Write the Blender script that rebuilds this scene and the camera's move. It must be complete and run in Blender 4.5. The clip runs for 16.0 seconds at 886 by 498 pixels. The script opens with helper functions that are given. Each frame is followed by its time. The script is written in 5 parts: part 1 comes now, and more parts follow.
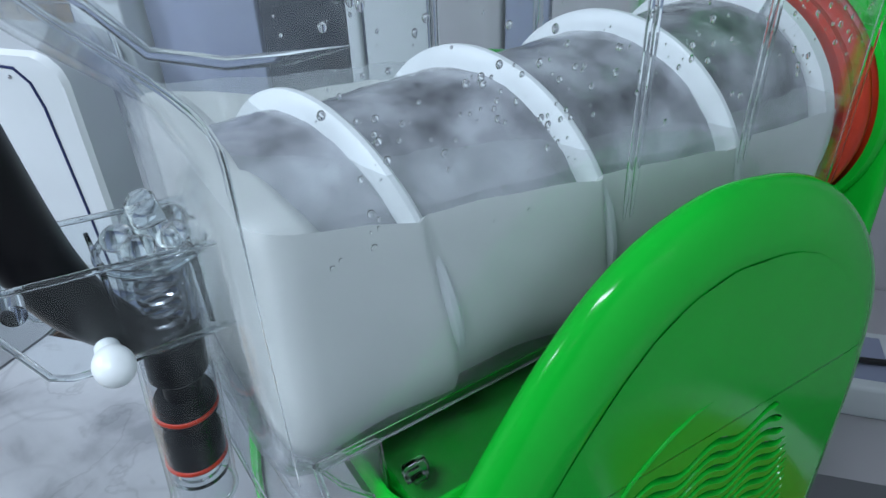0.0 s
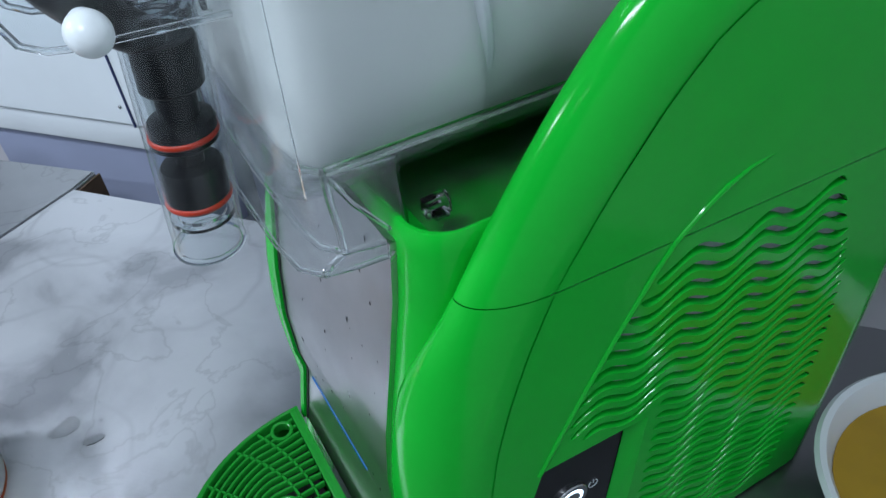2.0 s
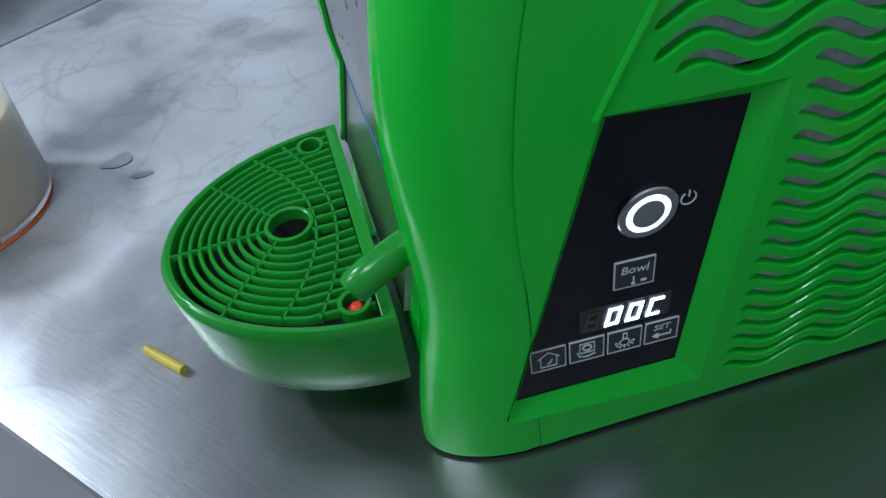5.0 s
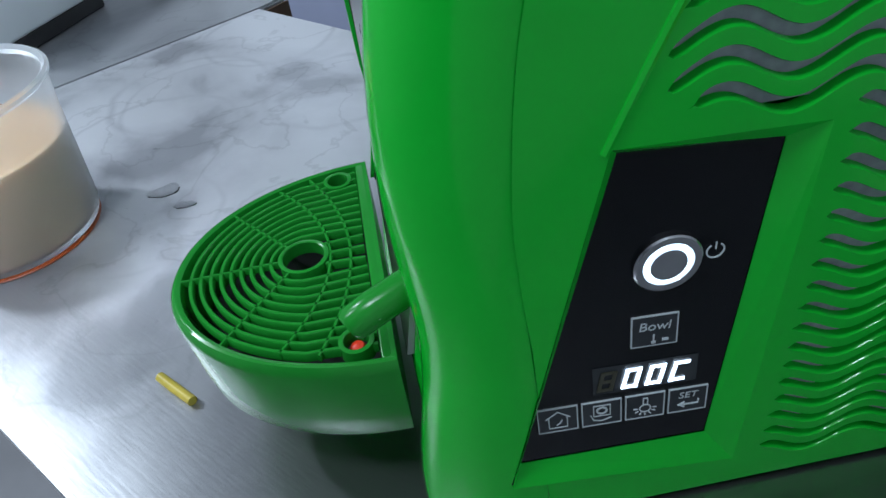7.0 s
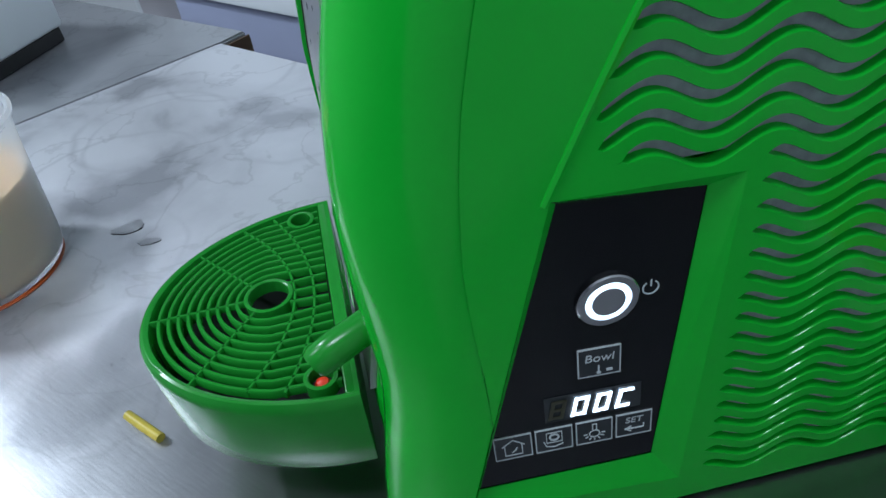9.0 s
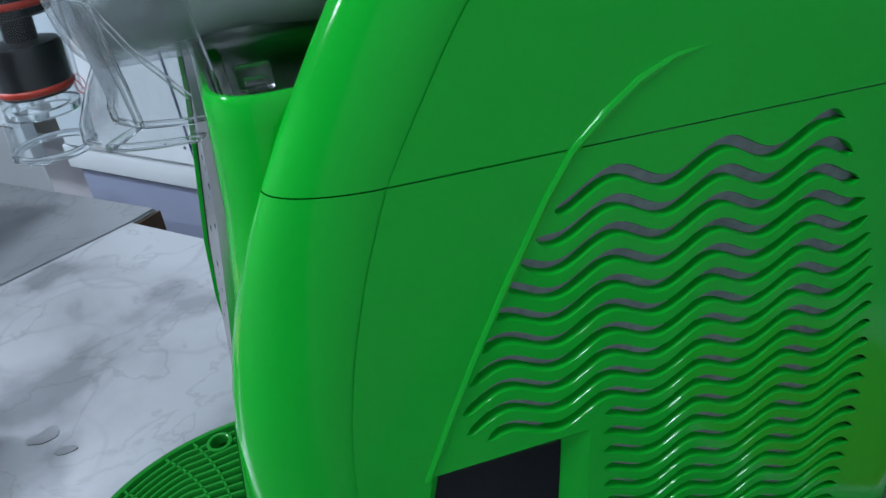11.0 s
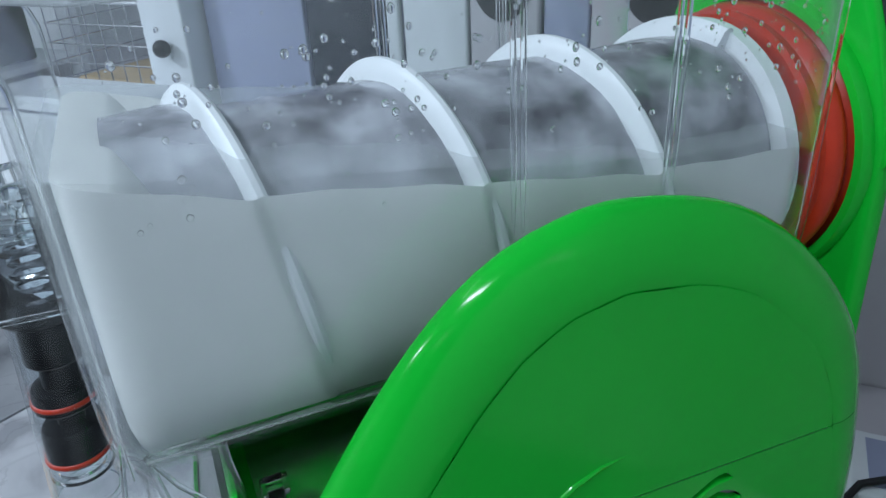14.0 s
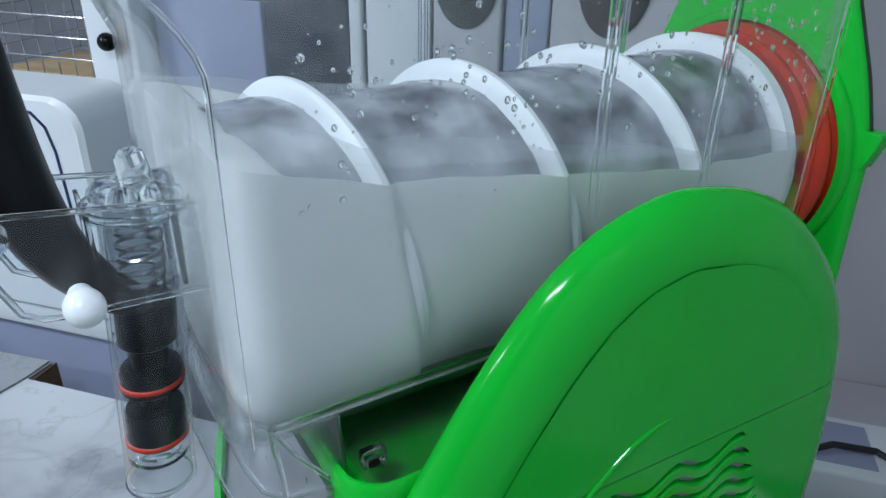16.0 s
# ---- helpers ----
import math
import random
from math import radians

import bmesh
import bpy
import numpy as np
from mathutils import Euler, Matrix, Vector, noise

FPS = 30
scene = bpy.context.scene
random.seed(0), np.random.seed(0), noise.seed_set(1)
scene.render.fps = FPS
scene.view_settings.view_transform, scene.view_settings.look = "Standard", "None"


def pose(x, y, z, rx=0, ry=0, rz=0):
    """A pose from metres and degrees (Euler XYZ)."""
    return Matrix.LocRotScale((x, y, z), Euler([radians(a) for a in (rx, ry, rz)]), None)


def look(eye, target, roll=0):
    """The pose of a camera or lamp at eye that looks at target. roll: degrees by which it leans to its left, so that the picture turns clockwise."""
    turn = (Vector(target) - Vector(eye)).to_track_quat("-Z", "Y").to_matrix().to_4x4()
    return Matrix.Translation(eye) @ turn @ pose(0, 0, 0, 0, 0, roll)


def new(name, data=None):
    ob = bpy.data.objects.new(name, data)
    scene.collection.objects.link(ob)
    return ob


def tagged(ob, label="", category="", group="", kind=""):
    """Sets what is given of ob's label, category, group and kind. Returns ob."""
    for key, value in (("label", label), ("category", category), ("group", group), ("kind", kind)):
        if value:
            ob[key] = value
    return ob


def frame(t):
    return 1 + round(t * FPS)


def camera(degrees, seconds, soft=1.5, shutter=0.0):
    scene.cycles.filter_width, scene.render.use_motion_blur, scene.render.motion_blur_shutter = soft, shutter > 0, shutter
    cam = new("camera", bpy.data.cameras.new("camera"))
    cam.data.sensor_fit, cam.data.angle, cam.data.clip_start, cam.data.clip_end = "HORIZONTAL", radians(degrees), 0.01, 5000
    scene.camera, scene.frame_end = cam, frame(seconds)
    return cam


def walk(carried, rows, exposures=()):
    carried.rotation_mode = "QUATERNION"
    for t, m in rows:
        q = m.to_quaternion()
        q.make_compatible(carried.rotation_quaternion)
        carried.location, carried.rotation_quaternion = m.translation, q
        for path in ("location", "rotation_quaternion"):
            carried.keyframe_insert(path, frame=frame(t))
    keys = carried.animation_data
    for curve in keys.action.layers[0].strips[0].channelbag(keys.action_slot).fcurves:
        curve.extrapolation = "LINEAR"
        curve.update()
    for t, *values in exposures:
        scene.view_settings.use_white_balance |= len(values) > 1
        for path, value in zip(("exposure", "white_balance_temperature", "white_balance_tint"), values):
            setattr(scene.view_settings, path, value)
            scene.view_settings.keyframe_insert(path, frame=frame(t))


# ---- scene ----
cam = camera(63.8, 16.0)
PATH = [
    (0, (-0.044, -0.266, 0.65), (0.824, 1.128, -0.493), -2.4),
    (0.5, (-0.045, -0.264, 0.641), (0.787, 1.126, -0.533), -3.1),
    (1, (-0.049, -0.266, 0.618), (0.754, 1.117, -0.583), -3.2),
    (1.5, (-0.052, -0.272, 0.586), (0.71, 1.08, -0.675), -2.9),
    (2, (-0.055, -0.284, 0.561), (0.653, 1.043, -0.756), -4.0),
    (2.5, (-0.056, -0.295, 0.532), (0.562, 0.988, -0.872), -6.1),
    (3, (-0.05, -0.296, 0.501), (0.515, 0.921, -0.981), -6.7),
    (3.5, (-0.044, -0.303, 0.471), (0.444, 0.936, -1.022), -8.6),
    (4, (-0.037, -0.309, 0.427), (0.352, 0.972, -1.058), -9.3),
    (6.5, (0.011, -0.305, 0.343), (0.15, 1.195, -0.973), -8.0),
    (7, (0.011, -0.305, 0.344), (0.123, 1.223, -0.941), -8.8),
    (7.5, (0.011, -0.308, 0.345), (0.104, 1.232, -0.927), -8.9),
    (8, (0.013, -0.307, 0.349), (0.143, 1.221, -0.934), -8.1),
    (10.5, (0.024, -0.33, 0.419), (0.423, 1.278, -0.702), -7.7),
    (11, (0.036, -0.324, 0.453), (0.536, 1.308, -0.59), -6.7),
    (11.5, (0.041, -0.325, 0.492), (0.603, 1.351, -0.443), -6.0),
    (12, (0.042, -0.322, 0.53), (0.606, 1.313, -0.475), -6.2),
    (12.5, (0.039, -0.324, 0.565), (0.666, 1.296, -0.427), -3.5),
    (13, (0.042, -0.322, 0.594), (0.69, 1.301, -0.377), -2.5),
    (13.5, (0.04, -0.32, 0.607), (0.696, 1.327, -0.319), -2.9),
    (14, (0.036, -0.318, 0.606), (0.721, 1.33, -0.296), -3.0),
    (14.5, (0.027, -0.314, 0.608), (0.75, 1.309, -0.311), -2.4),
    (15, (0.01, -0.315, 0.608), (0.804, 1.278, -0.304), -0.9),
    (15.5, (-0.018, -0.309, 0.609), (0.868, 1.24, -0.295), 0.5),
    (16, (-0.054, -0.305, 0.612), (0.898, 1.21, -0.281), 1.1),
]
walk(cam, [(t, look(eye, target, roll)) for t, eye, target, roll in PATH])

# ---- light ----
world = bpy.data.worlds.new("room_air")
scene.world = world
world.use_nodes = True
world.node_tree.nodes["Background"].inputs[0].default_value = (0.72, 0.84, 1.0, 1)
world.node_tree.nodes["Background"].inputs[1].default_value = 0.02

CEIL = 1.35
# the last entry is an added fill for the machine's side, no known source
LAMPS_AND_FILL = [(-0.48, -0.36, 9.6), (-1.50, 0.20, 12.0), (-1.30, 0.85, 24.0), (-1.20, -0.95, 0.6)]
for lx, ly, watts in LAMPS_AND_FILL:
    ld = bpy.data.lights.new("ceiling_and_fill_light", "AREA")
    ld.shape, ld.size, ld.size_y, ld.energy, ld.color = "RECTANGLE", 0.10, 0.34, watts, (0.74, 0.86, 1.0)
    lo = new("ceiling_and_fill_light", ld)
    lo.matrix_world = pose(lx, ly, CEIL - 0.03, 0, 0, 35)


# ---- materials ----
def mat(name, color, rough=0.5, metal=0.0, var=0.12, scale=40.0, bump=0.0, bump_scale=120.0, coat=0.0,
        transmission=0.0, ior=1.45, emit=0.0, sss=0.0, rvar=0.1, dark=None, spots=0.0):
    m = bpy.data.materials.new(name)
    m.use_nodes = True
    nt = m.node_tree
    b = nt.nodes["Principled BSDF"]
    b.inputs["Roughness"].default_value = rough
    b.inputs["Metallic"].default_value = metal
    b.inputs["Coat Weight"].default_value = coat
    b.inputs["Coat Roughness"].default_value = 0.06
    b.inputs["Transmission Weight"].default_value = transmission
    b.inputs["IOR"].default_value = ior
    b.inputs["Base Color"].default_value = (*color, 1)
    if sss:
        b.inputs["Subsurface Weight"].default_value = sss
        b.inputs["Subsurface Radius"].default_value = (0.02, 0.02, 0.02)
        b.inputs["Subsurface Scale"].default_value = 0.5
    if emit:
        b.inputs["Emission Color"].default_value = (*color, 1)
        b.inputs["Emission Strength"].default_value = emit
    tc = nt.nodes.new("ShaderNodeTexCoord")
    if var or rvar:
        n1 = nt.nodes.new("ShaderNodeTexNoise")
        n1.inputs["Scale"].default_value, n1.inputs["Detail"].default_value = scale, 6
        n2 = nt.nodes.new("ShaderNodeTexNoise")
        n2.inputs["Scale"].default_value, n2.inputs["Detail"].default_value = scale / 7, 3
        for n in (n1, n2):
            nt.links.new(tc.outputs["Object"], n.inputs["Vector"])
        mx = nt.nodes.new("ShaderNodeMath")
        mx.operation = "ADD"
        nt.links.new(n1.outputs["Fac"], mx.inputs[0])
        nt.links.new(n2.outputs["Fac"], mx.inputs[1])
        rp = nt.nodes.new("ShaderNodeMapRange")
        rp.inputs["From Min"].default_value, rp.inputs["From Max"].default_value = 0.7, 1.3
        nt.links.new(mx.outputs[0], rp.inputs["Value"])
        cr = nt.nodes.new("ShaderNodeMix")
        cr.data_type = "RGBA"
        lo_c = dark or tuple(c * (1 - var) for c in color)
        cr.inputs["A"].default_value = (*lo_c, 1)
        cr.inputs["B"].default_value = (*[min(1, c * (1 + var * 0.6)) for c in color], 1)
        nt.links.new(rp.outputs["Result"], cr.inputs["Factor"])
        nt.links.new(cr.outputs["Result"], b.inputs["Base Color"])
        rr = nt.nodes.new("ShaderNodeMapRange")
        rr.inputs["From Min"].default_value, rr.inputs["From Max"].default_value = 0.3, 0.7
        rr.inputs["To Min"].default_value, rr.inputs["To Max"].default_value = max(0, rough - rvar * rough), min(1, rough + rvar * rough)
        nt.links.new(n2.outputs["Fac"], rr.inputs["Value"])
        nt.links.new(rr.outputs["Result"], b.inputs["Roughness"])
    if bump:
        nb = nt.nodes.new("ShaderNodeTexNoise")
        nb.inputs["Scale"].default_value, nb.inputs["Detail"].default_value = bump_scale, 4
        nt.links.new(tc.outputs["Object"], nb.inputs["Vector"])
        bp = nt.nodes.new("ShaderNodeBump")
        bp.inputs["Strength"].default_value, bp.inputs["Distance"].default_value = bump, 0.001
        nt.links.new(nb.outputs["Fac"], bp.inputs["Height"])
        nt.links.new(bp.outputs["Normal"], b.inputs["Normal"])
    return m


GREEN = mat("green_plastic", (0.006, 0.48, 0.032), 0.13, var=0.05, scale=30, bump=0.03, bump_scale=60, ior=1.36)
GREEN.node_tree.nodes["Principled BSDF"].inputs["Specular IOR Level"].default_value = 0.4
GREEN_TRAY = mat("green_tray_plastic", (0.012, 0.24, 0.025), 0.22, var=0.12, scale=60, bump=0.05)
GREEN_TRAY.node_tree.nodes["Principled BSDF"].inputs["Specular IOR Level"].default_value = 0.3
CLEAR = mat("clear_plastic", (0.97, 0.99, 0.99), 0.04, transmission=1.0, ior=1.3, var=0.0, rvar=0.5, scale=30)
CLEAR_BOWL = mat("clear_bowl_plastic", (0.97, 0.985, 0.98), 0.04, transmission=1.0, ior=1.2, var=0.0, rvar=0.0)
CLEAR_BOWL.node_tree.nodes["Principled BSDF"].inputs["Specular IOR Level"].default_value = 0.5
WATER = mat("water_drop", (1, 1, 1), 0.02, transmission=1.0, ior=1.33, var=0.0, rvar=0.0)
BLACK = mat("black_plastic", (0.004, 0.004, 0.005), 0.28, var=0.2, scale=80)
BLACK.node_tree.nodes["Principled BSDF"].inputs["Specular IOR Level"].default_value = 0.25
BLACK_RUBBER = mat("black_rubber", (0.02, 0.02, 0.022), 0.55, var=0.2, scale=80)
ORANGE = mat("orange_silicone", (0.52, 0.03, 0.006), 0.38, var=0.12, scale=60)
WHITE_FLIGHT = mat("white_auger_plastic", (0.78, 0.82, 0.84), 0.4, var=0.06, scale=50, bump=0.05)
DRUM = mat("frosted_drum_steel", (0.30, 0.31, 0.36), 0.3, metal=0.6, dark=(0.012, 0.012, 0.02), var=0.9, scale=60, bump=0.6, bump_scale=90)
SLUSH = mat("milky_slush", (0.80, 0.82, 0.79), 0.5, var=0.06, scale=14, bump=0.1, bump_scale=30, sss=0.3)
SLUSH_WET = mat("wet_slush", (0.46, 0.48, 0.52), 0.10, var=0.3, scale=42, dark=(0.035, 0.035, 0.045), bump=0.7, bump_scale=110)
STEEL = mat("brushed_steel", (0.55, 0.54, 0.55), 0.3, metal=1.0, var=0.15, scale=25)
STEEL_DIM = mat("steel_ring", (0.5, 0.5, 0.52), 0.22, metal=1.0, var=0.1, scale=90)
PANEL_BLACK = mat("black_gloss_acrylic", (0.004, 0.005, 0.007), 0.16, var=0.2, scale=200)
PANEL_BLACK.node_tree.nodes["Principled BSDF"].inputs["Specular IOR Level"].default_value = 0.3
GREY_IN = mat("grey_inner_foam", (0.30, 0.31, 0.35), 0.8, var=0.3, scale=200)
LED_WHITE = mat("led_white", (0.66, 0.82, 1.0), 0.4, var=0, rvar=0, emit=3.6)
LED_RING = mat("led_ring", (0.62, 0.82, 1.0), 0.4, var=0, rvar=0, emit=3.0)
PRINT = mat("panel_print_grey", (0.55, 0.60, 0.62), 0.5, var=0.1)
SEG_OFF = mat("unlit_segment", (0.05, 0.05, 0.03), 0.4, var=0.1)
KEY_BLACK = mat("key_dark", (0.03, 0.035, 0.04), 0.25, var=0.2, scale=200)
WHITE_PAINT = mat("white_enamel", (0.74, 0.77, 0.80), 0.32, var=0.04, scale=12, bump=0.03)
WHITE_BALL = mat("white_knob_plastic", (0.82, 0.86, 0.87), 0.3, var=0.03, sss=0.2)
NAVY = mat("navy_stripe", (0.01, 0.02, 0.10), 0.4, var=0.1)
LILAC = mat("lilac_grey_door", (0.33, 0.36, 0.50), 0.45, var=0.08, scale=6)
BEIGE_WALL = mat("beige_wall_panel", (0.52, 0.50, 0.53), 0.6, var=0.08, scale=6)
DARK_GLASS = mat("dark_glass_door", (0.02, 0.025, 0.04), 0.1, var=0.3, scale=9)
BROWN = mat("brown_chipboard", (0.11, 0.065, 0.04), 0.7, var=0.3, scale=60)
CHROME = mat("chrome_wire", (0.62, 0.62, 0.64), 0.18, metal=1.0, var=0.05)
TAN = mat("tan_bread_crust", (0.50, 0.36, 0.20), 0.7, var=0.25, scale=30)
RUST = mat("orange_base_film", (0.40, 0.08, 0.02), 0.4, var=0.1)
RED = mat("red_pin", (0.80, 0.05, 0.02), 0.35, var=0.05)
RED_PRINT = mat("red_print", (0.62, 0.04, 0.05), 0.5, var=0.1)
STRAW = mat("yellow_straw_plastic", (0.52, 0.40, 0.05), 0.4, var=0.25, scale=120)
JUG = mat("frosted_jug_plastic", (0.93, 0.96, 0.98), 0.32, transmission=0.90, ior=1.2, var=0.0, rvar=0.1)
JUICE = mat("beige_juice", (0.80, 0.52, 0.31), 0.4, var=0.05, scale=10, sss=0.5)
YELLOW = mat("yellow_syrup", (0.40, 0.24, 0.02), 0.3, var=0.2, scale=20)
GREY_FLOOR = mat("grey_floor", (0.22, 0.22, 0.23), 0.6, var=0.2, scale=5)
WALL_PAINT = mat("white_wall_paint", (0.70, 0.72, 0.74), 0.6, var=0.05, scale=4)
TILE = mat("white_glazed_tile", (0.66, 0.66, 0.68), 0.14, var=0.04, scale=5)
GROUT = mat("pale_grout", (0.80, 0.80, 0.80), 0.8, var=0.1)
BLUE_REFLECTION = mat("blue_bend_reflection", (0.01, 0.12, 0.35), 0.3, var=0.1)
SHELF_DARK = mat("dark_shelf_goods", (0.03, 0.028, 0.03), 0.5, var=0.5, scale=20)
PALE_GOODS = mat("pale_goods", (0.40, 0.40, 0.40), 0.5, var=0.3, scale=20)


def counter_material(name, base, stain, seed, darker_x):
    m = mat(name, base, 0.4, var=0.0, rvar=0.0)
    nt = m.node_tree
    b = nt.nodes["Principled BSDF"]
    tc = nt.nodes.new("ShaderNodeTexCoord")
    mp = nt.nodes.new("ShaderNodeMapping")
    mp.inputs["Location"].default_value = (seed, seed * 0.7, 0)
    nt.links.new(tc.outputs["Object"], mp.inputs["Vector"])
    # broad dried-water blotches
    n = nt.nodes.new("ShaderNodeTexNoise")
    n.inputs["Scale"].default_value, n.inputs["Detail"].default_value, n.inputs["Distortion"].default_value = 7.0, 12, 0.35
    nt.links.new(mp.outputs["Vector"], n.inputs["Vector"])
    r1 = nt.nodes.new("ShaderNodeValToRGB")
    r1.color_ramp.elements[0].position, r1.color_ramp.elements[1].position = 0.36, 0.56
    r1.color_ramp.elements[0].color, r1.color_ramp.elements[1].color = (*stain, 1), (*base, 1)
    e = r1.color_ramp.elements.new(0.455)
    e.color = (*[0.3 * s + 0.7 * c for s, c in zip(stain, base)], 1)
    nt.links.new(n.outputs["Fac"], r1.inputs["Fac"])
    # thin rings left by puddles
    v = nt.nodes.new("ShaderNodeTexNoise")
    v.inputs["Scale"].default_value, v.inputs["Detail"].default_value, v.inputs["Distortion"].default_value = 9.0, 5, 0.4
    nt.links.new(mp.outputs["Vector"], v.inputs["Vector"])
    r2 = nt.nodes.new("ShaderNodeValToRGB")
    for i, (p, c) in enumerate(((0.485, 1), (0.50, 0.68), (0.515, 1))):
        el = r2.color_ramp.elements[i] if i < 2 else r2.color_ramp.elements.new(p)
        el.position, el.color = p, (c, c, c, 1)
    nt.links.new(v.outputs["Fac"], r2.inputs["Fac"])
    mx = nt.nodes.new("ShaderNodeMix")
    mx.data_type, mx.blend_type = "RGBA", "MULTIPLY"
    mx.inputs["Factor"].default_value = 0.45
    nt.links.new(r1.outputs["Color"], mx.inputs["A"])
    nt.links.new(r2.outputs["Color"], mx.inputs["B"])
    # marks left by round vessels
    wob = nt.nodes.new("ShaderNodeVectorMath")
    wob.operation = "MULTIPLY_ADD"
    wob.inputs[1].default_value = (0.03, 0.03, 0.0)
    nt.links.new(v.outputs["Color"], wob.inputs[0]), nt.links.new(tc.outputs["Object"], wob.inputs[2])
    last = mx.outputs["Result"]
    for cx, cy, rad, wide, deep in ((-0.185, 0.455, 0.088, 0.006, 0.45), (-0.165, 0.43, 0.094, 0.004, 0.35), (-0.215, 0.36, 0.092, 0.005, 0.4), (-0.02, 0.40, 0.08, 0.006, 0.35),
                                    (-0.21, 0.22, 0.075, 0.004, 0.3), (-0.10, 0.58, 0.085, 0.005, 0.4)):
        ds = nt.nodes.new("ShaderNodeVectorMath")
        ds.operation = "DISTANCE"
        ds.inputs[1].default_value = (cx + 0.015, cy + 0.015, 0)
        nt.links.new(wob.outputs[0], ds.inputs[0])
        of, ab = nt.nodes.new("ShaderNodeMath"), nt.nodes.new("ShaderNodeMath")
        of.operation, of.inputs[1].default_value, ab.operation = "SUBTRACT", rad, "ABSOLUTE"
        nt.links.new(ds.outputs["Value"], of.inputs[0]), nt.links.new(of.outputs[0], ab.inputs[0])
        band = nt.nodes.new("ShaderNodeMapRange")
        band.inputs["From Max"].default_value = wide
        band.inputs["To Min"].default_value, band.inputs["To Max"].default_value = deep, 0.0
        nt.links.new(ab.outputs[0], band.inputs["Value"])
        gate, amt = nt.nodes.new("ShaderNodeMapRange"), nt.nodes.new("ShaderNodeMath")
        gate.inputs["From Min"].default_value, gate.inputs["From Max"].default_value = 0.42, 0.56
        nt.links.new(n.outputs["Fac"], gate.inputs["Value"])
        amt.operation = "MULTIPLY"
        nt.links.new(band.outputs[0], amt.inputs[0]), nt.links.new(gate.outputs[0], amt.inputs[1])
        ring = nt.nodes.new("ShaderNodeMix")
        ring.data_type = "RGBA"
        ring.inputs["B"].default_value = (*stain, 1)
        nt.links.new(amt.outputs[0], ring.inputs["Factor"]), nt.links.new(last, ring.inputs["A"])
        last = ring.outputs["Result"]
    # one stretch of the top stays paler and rougher, the rest darker, smoother metal
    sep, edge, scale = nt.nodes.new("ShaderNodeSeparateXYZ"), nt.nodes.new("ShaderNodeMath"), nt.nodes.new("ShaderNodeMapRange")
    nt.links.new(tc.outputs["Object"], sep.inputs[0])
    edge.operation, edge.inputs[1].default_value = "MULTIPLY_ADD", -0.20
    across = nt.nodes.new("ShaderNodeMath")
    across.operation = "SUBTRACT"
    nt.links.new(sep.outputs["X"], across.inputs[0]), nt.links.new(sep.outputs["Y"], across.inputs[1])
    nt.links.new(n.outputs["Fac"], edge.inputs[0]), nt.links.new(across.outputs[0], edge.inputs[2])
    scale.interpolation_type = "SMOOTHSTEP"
    scale.inputs["From Min"].default_value, scale.inputs["From Max"].default_value = darker_x - 0.30, darker_x
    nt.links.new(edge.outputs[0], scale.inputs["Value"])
    darker = nt.nodes.new("ShaderNodeMix")
    darker.data_type = "RGBA"
    darker.inputs["B"].default_value = (0.29, 0.295, 0.305, 1)
    nt.links.new(scale.outputs[0], darker.inputs["Factor"]), nt.links.new(last, darker.inputs["A"])
    nt.links.new(darker.outputs["Result"], b.inputs["Base Color"])
    rr = nt.nodes.new("ShaderNodeMapRange")
    rr.inputs["To Min"].default_value, rr.inputs["To Max"].default_value = 0.30, 0.52
    nt.links.new(n.outputs["Fac"], rr.inputs["Value"])
    for sock, dull, bright in (("Roughness", None, 0.30), ("Metallic", 0.62, 0.97)):
        blend = nt.nodes.new("ShaderNodeMix")
        blend.inputs["B"].default_value = bright
        if dull is None:
            nt.links.new(rr.outputs["Result"], blend.inputs["A"])
        else:
            blend.inputs["A"].default_value = dull
        nt.links.new(scale.outputs[0], blend.inputs["Factor"])
        nt.links.new(blend.outputs["Result"], b.inputs[sock])
    g = nt.nodes.new("ShaderNodeTexNoise")
    g.inputs["Scale"].default_value, g.inputs["Detail"].default_value = 260, 3
    brush = nt.nodes.new("ShaderNodeMapping")
    brush.vector_type = "TEXTURE"
    brush.inputs["Rotation"].default_value, brush.inputs["Scale"].default_value = (0, 0, 2.30), (6.0, 0.7, 1)
    nt.links.new(tc.outputs["Object"], brush.inputs["Vector"])
    nt.links.new(brush.outputs["Vector"], g.inputs["Vector"])
    bp = nt.nodes.new("ShaderNodeBump")
    bp.inputs["Strength"].default_value, bp.inputs["Distance"].default_value = 0.12, 0.0006
    nt.links.new(g.outputs["Fac"], bp.inputs["Height"])
    nt.links.new(bp.outputs["Normal"], b.inputs["Normal"])
    return m


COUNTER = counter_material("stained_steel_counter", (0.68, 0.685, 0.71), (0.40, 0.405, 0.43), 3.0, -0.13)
COUNTER_SIDE = counter_material("grey_steel_counter", (0.40, 0.41, 0.43), (0.30, 0.31, 0.33), 8.0, 9.0)


